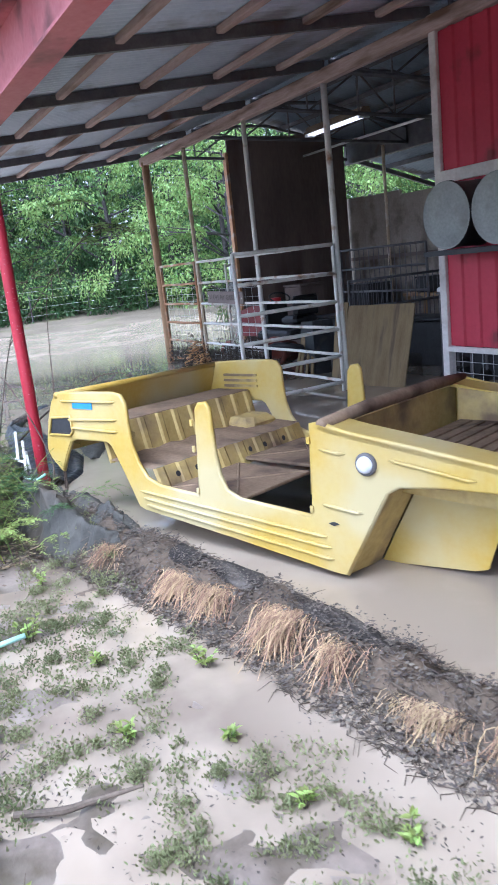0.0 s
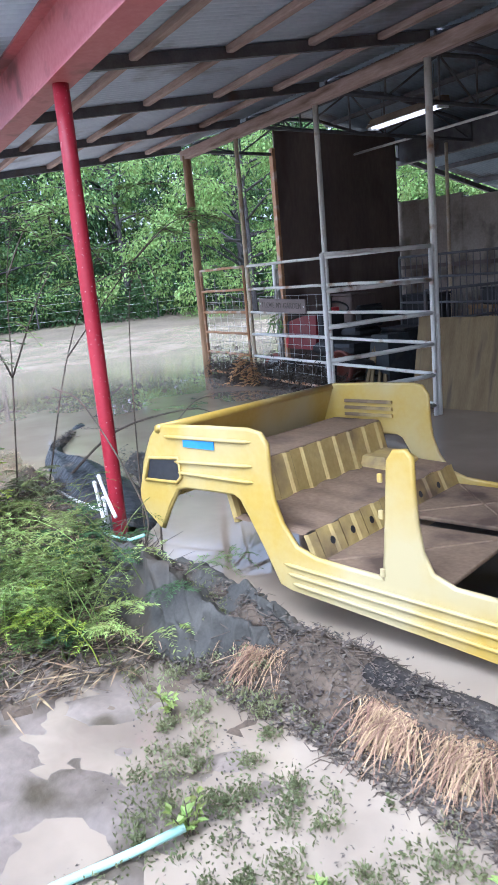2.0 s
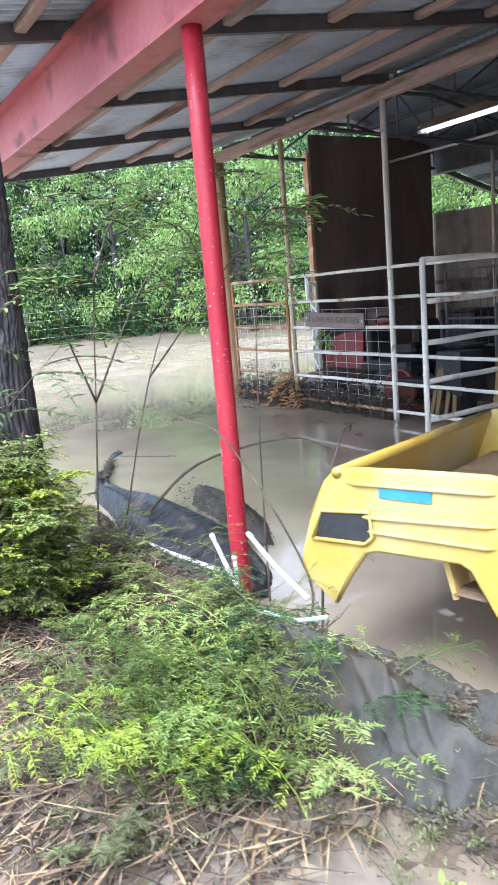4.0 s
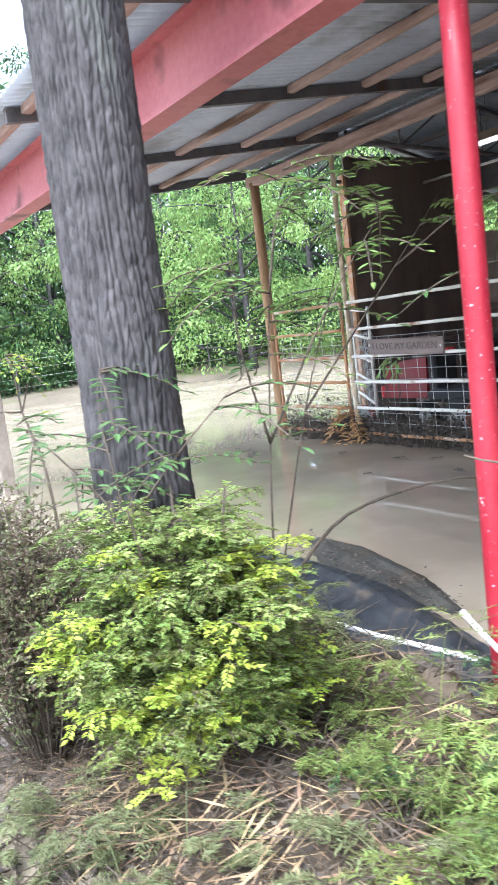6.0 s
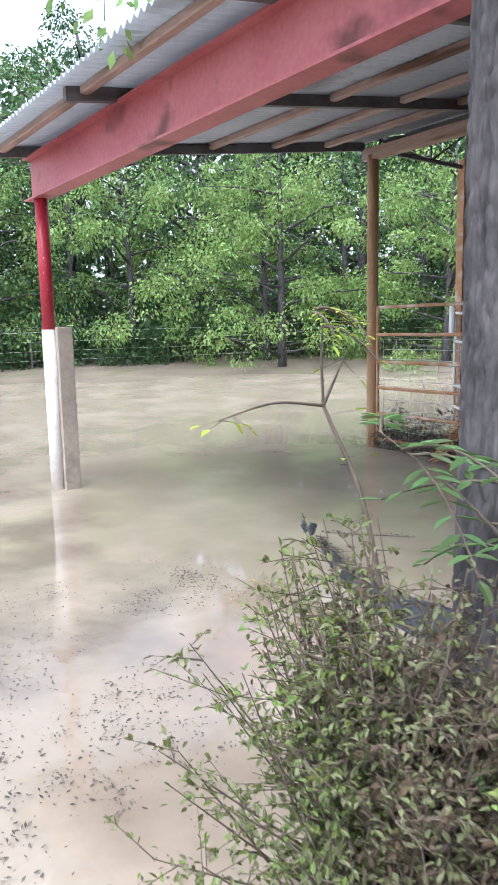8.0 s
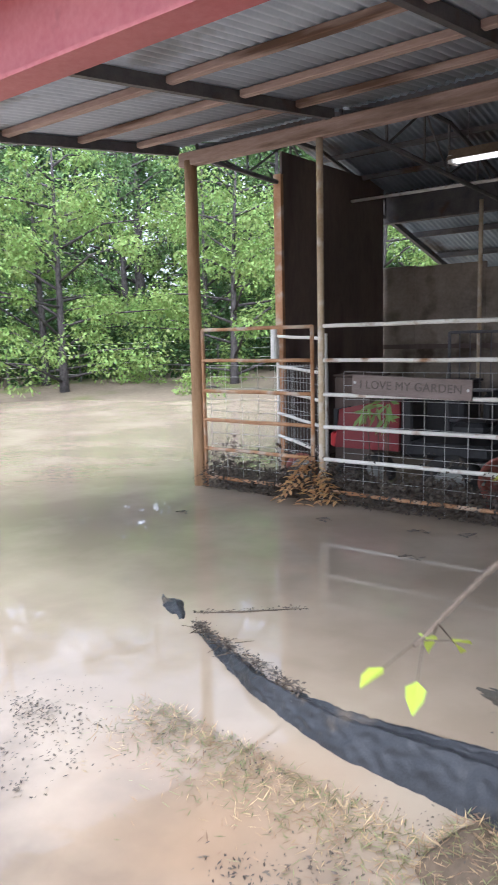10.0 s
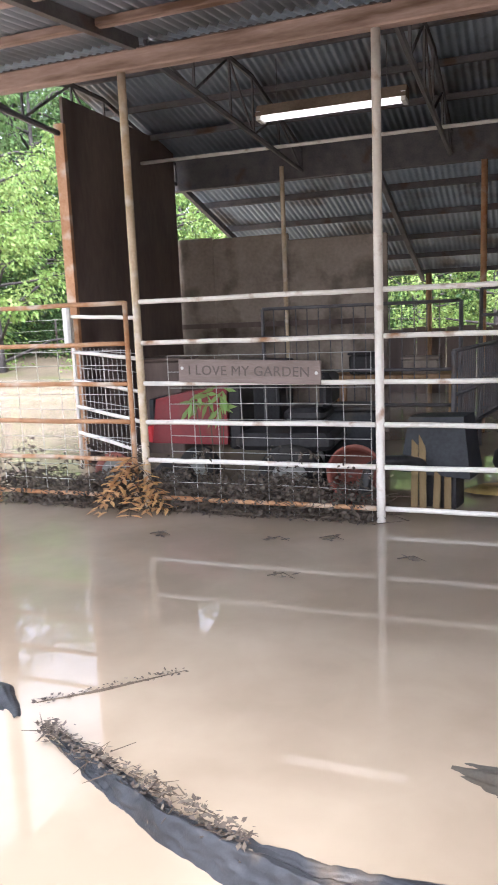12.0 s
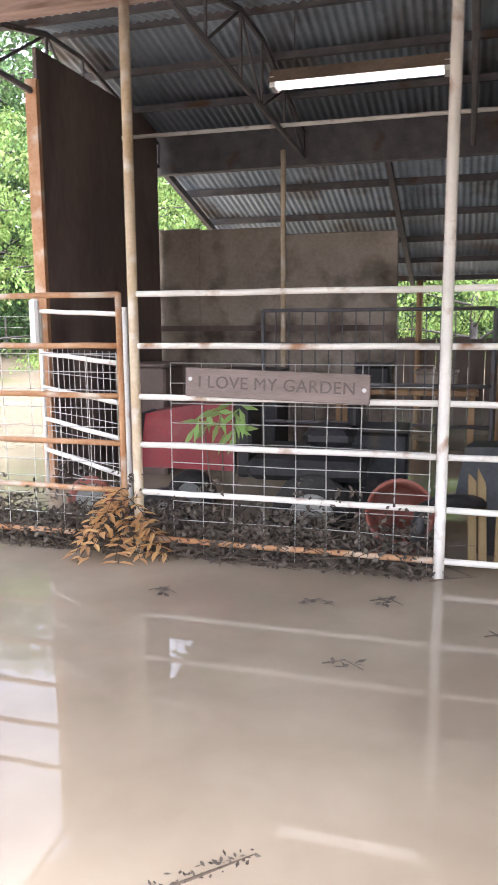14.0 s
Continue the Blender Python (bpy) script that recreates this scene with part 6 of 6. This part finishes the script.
def swathe(line, label, name, mat, nu=150, nv=60, fold=0.034):
    """line: (x, y, half width, height) along a mound; a cloth laid over it with folds."""
    def at(u):
        k = u * (len(line) - 1)
        i = min(len(line) - 2, int(k))
        return [a + (b - a) * (k - i) for a, b in zip(line[i], line[i + 1])]
    g = Geo()
    def fn(u, v):
        x, y, w, h = at(u)
        x2, y2, _, _ = at(min(1, u + 0.01))
        x1, y1, _, _ = at(max(0, u - 0.01))
        d = Vector((x2 - x1, y2 - y1, 0)).normalized()
        n = Vector((-d.y, d.x, 0))
        s = 2 * v - 1
        z = h * max(0, 1 - abs(s) ** 2.4) - 0.03
        z += fold * (noise.noise(Vector((u * 5 + v * 3, v * 9, 0.3))) + 0.8 * math.sin(v * 16 + u * 7 + 2 * noise.noise(Vector((u * 4, v * 2, 2)))) * (1 - s * s)) + 0.6 * fold * (abs(noise.noise(Vector((x * 7, y * 7 + s, 4)))) - 0.2) + 0.35 * fold * abs(noise.noise(Vector((x * 17 + s, y * 17 + s * 2, 6)))) + 0.16 * fold * noise.noise(Vector((x * 40, s * 9 + y * 20, 1)))
        p = Vector((x, y, 0)) + n * (w * s + 0.45 * fold * noise.noise(Vector((x * 9, s * 3, 7))) + 0.4 * fold * noise.noise(Vector((x * 22, s * 8, 3))) + (0.35 if fold > 0.05 else 0.0) * fold * abs(math.sin(x * 26 + s * 4 + 3 * noise.noise(Vector((x * 5, s * 2, 9))))))
        return (p.x, p.y, max(z, -0.06))
    g.grid(fn, nu, nv)
    return solid(name, g, mat, label, "tarp", smooth=True)


swathe([(2.64, -2.92, 0.03, 0.03), (2.94, -3.08, 0.055, 0.06), (3.27, -3.26, 0.065, 0.09), (3.77, -3.41, 0.09, 0.14), (4.3, -3.44, 0.125, 0.19), (4.8, -3.45, 0.25, 0.23), (5.4, -3.46, 0.33, 0.21), (5.9, -3.52, 0.24, 0.12), (6.2, -3.6, 0.12, 0.1)],
       "crumpled black woven tarp over the water edge", "tarp", TARP, 420, 70, 0.019)
swathe([(2.05, -2.62, 0.03, 0.02), (2.25, -2.72, 0.09, 0.05), (2.45, -2.86, 0.05, 0.03)], "torn black tarp scrap in flood water", "tarp_scrap", TARP, 40, 24, 0.008)
swathe([(7.05, -3.98, 0.16, 0.30), (7.4, -3.86, 0.24, 0.33), (7.72, -3.74, 0.25, 0.25), (7.98, -3.66, 0.15, 0.21), (8.15, -3.62, 0.04, 0.15)],
       "wet dark grey cloth draped below the car", "wet_cloth", CLOTH, 200, 80, 0.06)
swathe([(4.0, -2.72, 0.06, 0.03), (4.5, -2.85, 0.2, 0.09), (5.1, -2.95, 0.16, 0.08), (5.6, -3.1, 0.08, 0.04)], "muddy leaf-strewn tarp edge in flood water", "tarp_edge", CLOTH, 120, 30, 0.009)
for a, b, r in (((6.24, -3.78, 0.40), (6.66, -3.87, 0.25), 0.010), ((6.51, -3.82, 0.38), (6.49, -3.80, 0.16), 0.009), ((6.82, -3.92, 0.58), (7.33, -4.02, 0.52), 0.0085), ((5.3, -3.78, 0.15), (6.32, -3.80, 0.26), 0.010)):
    a, b = Vector(a), Vector(b)
    m = a.lerp(b, 0.5) - Vector((0, 0, 0.012))
    e = thing("pvc_pipe", Matrix.Translation(b), "muddy white plastic pipe lying on the bank", "pipe", "plastic pipes")
    part("pipe", Geo().tube([a - b, m - b, Vector((0, 0, 0))], r, 12), PVC, e, smooth=True)
    part("coupling", Geo().tube([(a - b) * 0.99, (a - b) * 0.93], r * 1.2, 12), PVC, e, smooth=True)
solid("garden_hose", Geo().tube([(8.64, -4.35, 0.05), (8.62, -4.5, 0.03), (8.60, -4.7, 0.02), (8.66, -4.9, 0.02), (8.8, -5.1, 0.02), (9.1, -5.3, 0.015)], 0.012, 10), HOSE, "pale teal garden hose lying in the mud", "hose", smooth=True)
solid("garden_hose", Geo().tube([(7.2, -3.86, 0.36), (7.05, -3.88, 0.30), (6.8, -3.9, 0.26), (6.55, -3.88, 0.24)], 0.008, 8), HOSE, "pale teal garden hose running along the bank", "hose", smooth=True)

# ---- flood wrack along the fence ----
random.seed(121)
g, tw = Geo(), Geo()
for _ in range(8500):
    x = rnd(0.1, 3.25)
    y = rnd(-0.08, 0.4)
    top = 0.1 + 0.12 * (1 + lump(x, 0, 0, 2.2))
    z = rnd(0, 1) ** 1.8 * top
    s = rnd(0.02, 0.06)
    g.leaf((x, y, z), rand_dir(), rand_dir(), s, s * 0.45)
    if rnd(0, 1) < 0.14:
        d = rand_dir(0.5) * rnd(0.1, 0.3)
        tw.tube([(x, y, z), (x + d.x, y + d.y * 0.4, max(0, z + d.z))], [0.004, 0.0015], 4)
for _ in range(220):
    x, z = rnd(0.12, 3.2), rnd(0.2, 0.55)
    clump(g, (x, -0.01, z * rnd(0.5, 1)), 0.035, 5, 0.04, 0.8)
solid("flood_wrack", g, DEBRIS, "dark leaves and flood wrack caught along fence", "flood debris", kind="stuff")
solid("wrack_twigs", tw, TWIG, "dark twigs caught in the flood wrack", "twigs", kind="stuff")
fern = thing("dead_fern", pose(1.42, -0.07, 0.0), "dead orange-brown fern fronds hung on gate post", "dead plant")
st, ls = Geo(), Geo()
for i in range(16):
    a = rnd(-2.9, -0.2)
    frond(ls, st, (rnd(-0.05, 0.08), 0, rnd(0.1, 0.42)), (math.cos(a), math.sin(a) * 0.5, rnd(-0.2, 0.2)), rnd(0.2, 0.36), 6, 0.1, 1.0)
part("stalk", st, TWIG, fern)
part("fronds", ls, LEAF_DRY, fern)
for x, y in ((2.72, -0.55), (1.9, -0.6), (0.75, -1.05), (3.6, -0.75), (3.05, -0.45), (2.95, -1.2)):
    g = Geo()
    for _ in range(7):
        g.leaf((x + rnd(-0.05, 0.05), y + rnd(-0.03, 0.03), 0.008), rand_dir(0.25), Vector((0, 0, 1)) + rand_dir() * 0.6, 0.06, 0.025)
    g.tube([(x - 0.09, y, 0.004), (x, y + 0.02, 0.02), (x + 0.08, y - 0.02, 0.006)], [0.003, 0.003, 0.001], 4)
    solid("floating_twig", g, DEBRIS, "dark leafy twig floating on muddy water", "twig", "floating twigs")
solid("floating_branch", Geo().tube([(2.45, -2.75, -0.002), (2.65, -2.6, 0.003), (2.9, -2.35, -0.002)], [0.004, 0.006, 0.003], 6), TWIG, "thin dark branch floating on muddy water", "branch")
plant = thing("green_weed", pose(2.0, 0.12, 0.0), "green leafy weed growing through fence wire", "weed")
st, ls = Geo(), Geo()
for i in range(4):
    x = rnd(-0.12, 0.12)
    st.tube([(x * 0.3, 0, -0.05), (x, 0, 0.5), (x * 1.3, -0.03, 0.9)], [0.006, 0.005, 0.003], 5)
    for _ in range(7):
        ls.leaf((x * 1.3 + rnd(-0.04, 0.04), -0.03, rnd(0.75, 0.95)), (rnd(-1, 1), rnd(-0.6, 0.3), rnd(-1.2, 0.2)), Vector((0, -1, 0.3)), 0.16, 0.035)
part("stem", st, TWIG, plant)
part("leaves", ls, LEAF_LIGHT, plant)

# leaves and mud stuck to the tarp and car body
random.seed(131)
g = Geo()
for _ in range(500):
    k = rnd(0, 1)
    x, y = 4.2 + 1.5 * k, -2.98 - 0.3 * k + random.gauss(0, 0.07)
    s = rnd(0.015, 0.04)
    g.leaf((x, y, rnd(0.06, 0.14)), rand_dir(0.4), Vector((0, 0, 1)) + rand_dir() * 0.4, s, s * 0.5)
solid("tarp_litter", g, DEBRIS, "dark wet leaves stranded along the tarp edge", "litter", kind="stuff")

g, tw = Geo(), Geo()
for _ in range(560):
    k = rnd(0, 1) ** 1.4
    x = 2.6 + 0.95 * k
    y = -2.915 - 0.43 * k + random.gauss(0, 0.022)
    z = 0.01 + 0.075 * k
    s = rnd(0.008, 0.035)
    g.leaf((x, y, z + rnd(0, 0.03)), rand_dir(0.4), Vector((0, 0, 1)) + rand_dir() * 0.4, s, s * 0.45)
    if rnd(0, 1) < 0.12:
        a, l = rnd(0, 6.283), rnd(0.03, 0.1)
        tw.tube([(x, y, z), (x + l * math.cos(a), y + l * math.sin(a), z + rnd(-0.03, 0.02))], [0.003, 0.001], 3)
solid("roll_litter", g, DEBRIS, "dark wet leaves stranded on the tarp roll", "litter", kind="stuff")
solid("roll_twigs", tw, TWIG, "thin dark twigs stranded on the tarp roll", "twigs", kind="stuff")

g = Geo()
for _ in range(4200):
    x, y = rnd(5.0, 7.7), rnd(-5.35, -3.85)
    s = rnd(0.012, 0.045)
    g.leaf((x, y, max(ground_z(x, y), 0) + rnd(0.002, 0.03)), rand_dir(0.4), Vector((0, 0, 1)) + rand_dir() * 0.6, s, s * 0.45)
solid("bank_litter", g, DEBRIS, "dark dead leaf litter over the mud bank", "litter", kind="stuff")

# debris along the log and the sunken branch
g = Geo()
for _ in range(2200):
    k = rnd(0, 1)
    x, y = 7.75 + 2.1 * k, -3.69 + 0.4 * k + random.gauss(0, 0.035)
    s = rnd(0.006, 0.022)
    g.leaf((x, y, 0.15 + rnd(-0.015, 0.02)), rand_dir(0.4), Vector((0, 0, 1)) + rand_dir() * 0.5, s, s * 0.5)
solid("log_litter", g, DEBRIS, "dark wet leaf litter stuck to the log", "litter", kind="stuff")
g = Geo()
for _ in range(130):
    k = rnd(0, 1)
    x, y = 2.45 + 0.45 * k + random.gauss(0, 0.012), -2.75 + 0.4 * k + random.gauss(0, 0.012)
    s = rnd(0.006, 0.025)
    g.leaf((x, y, rnd(0, 0.012)), rand_dir(0.4), Vector((0, 0, 1)) + rand_dir() * 0.5, s, s * 0.5)
solid("branch_litter", g, DEBRIS, "dark leaf litter caught along the floating branch", "litter", kind="stuff")
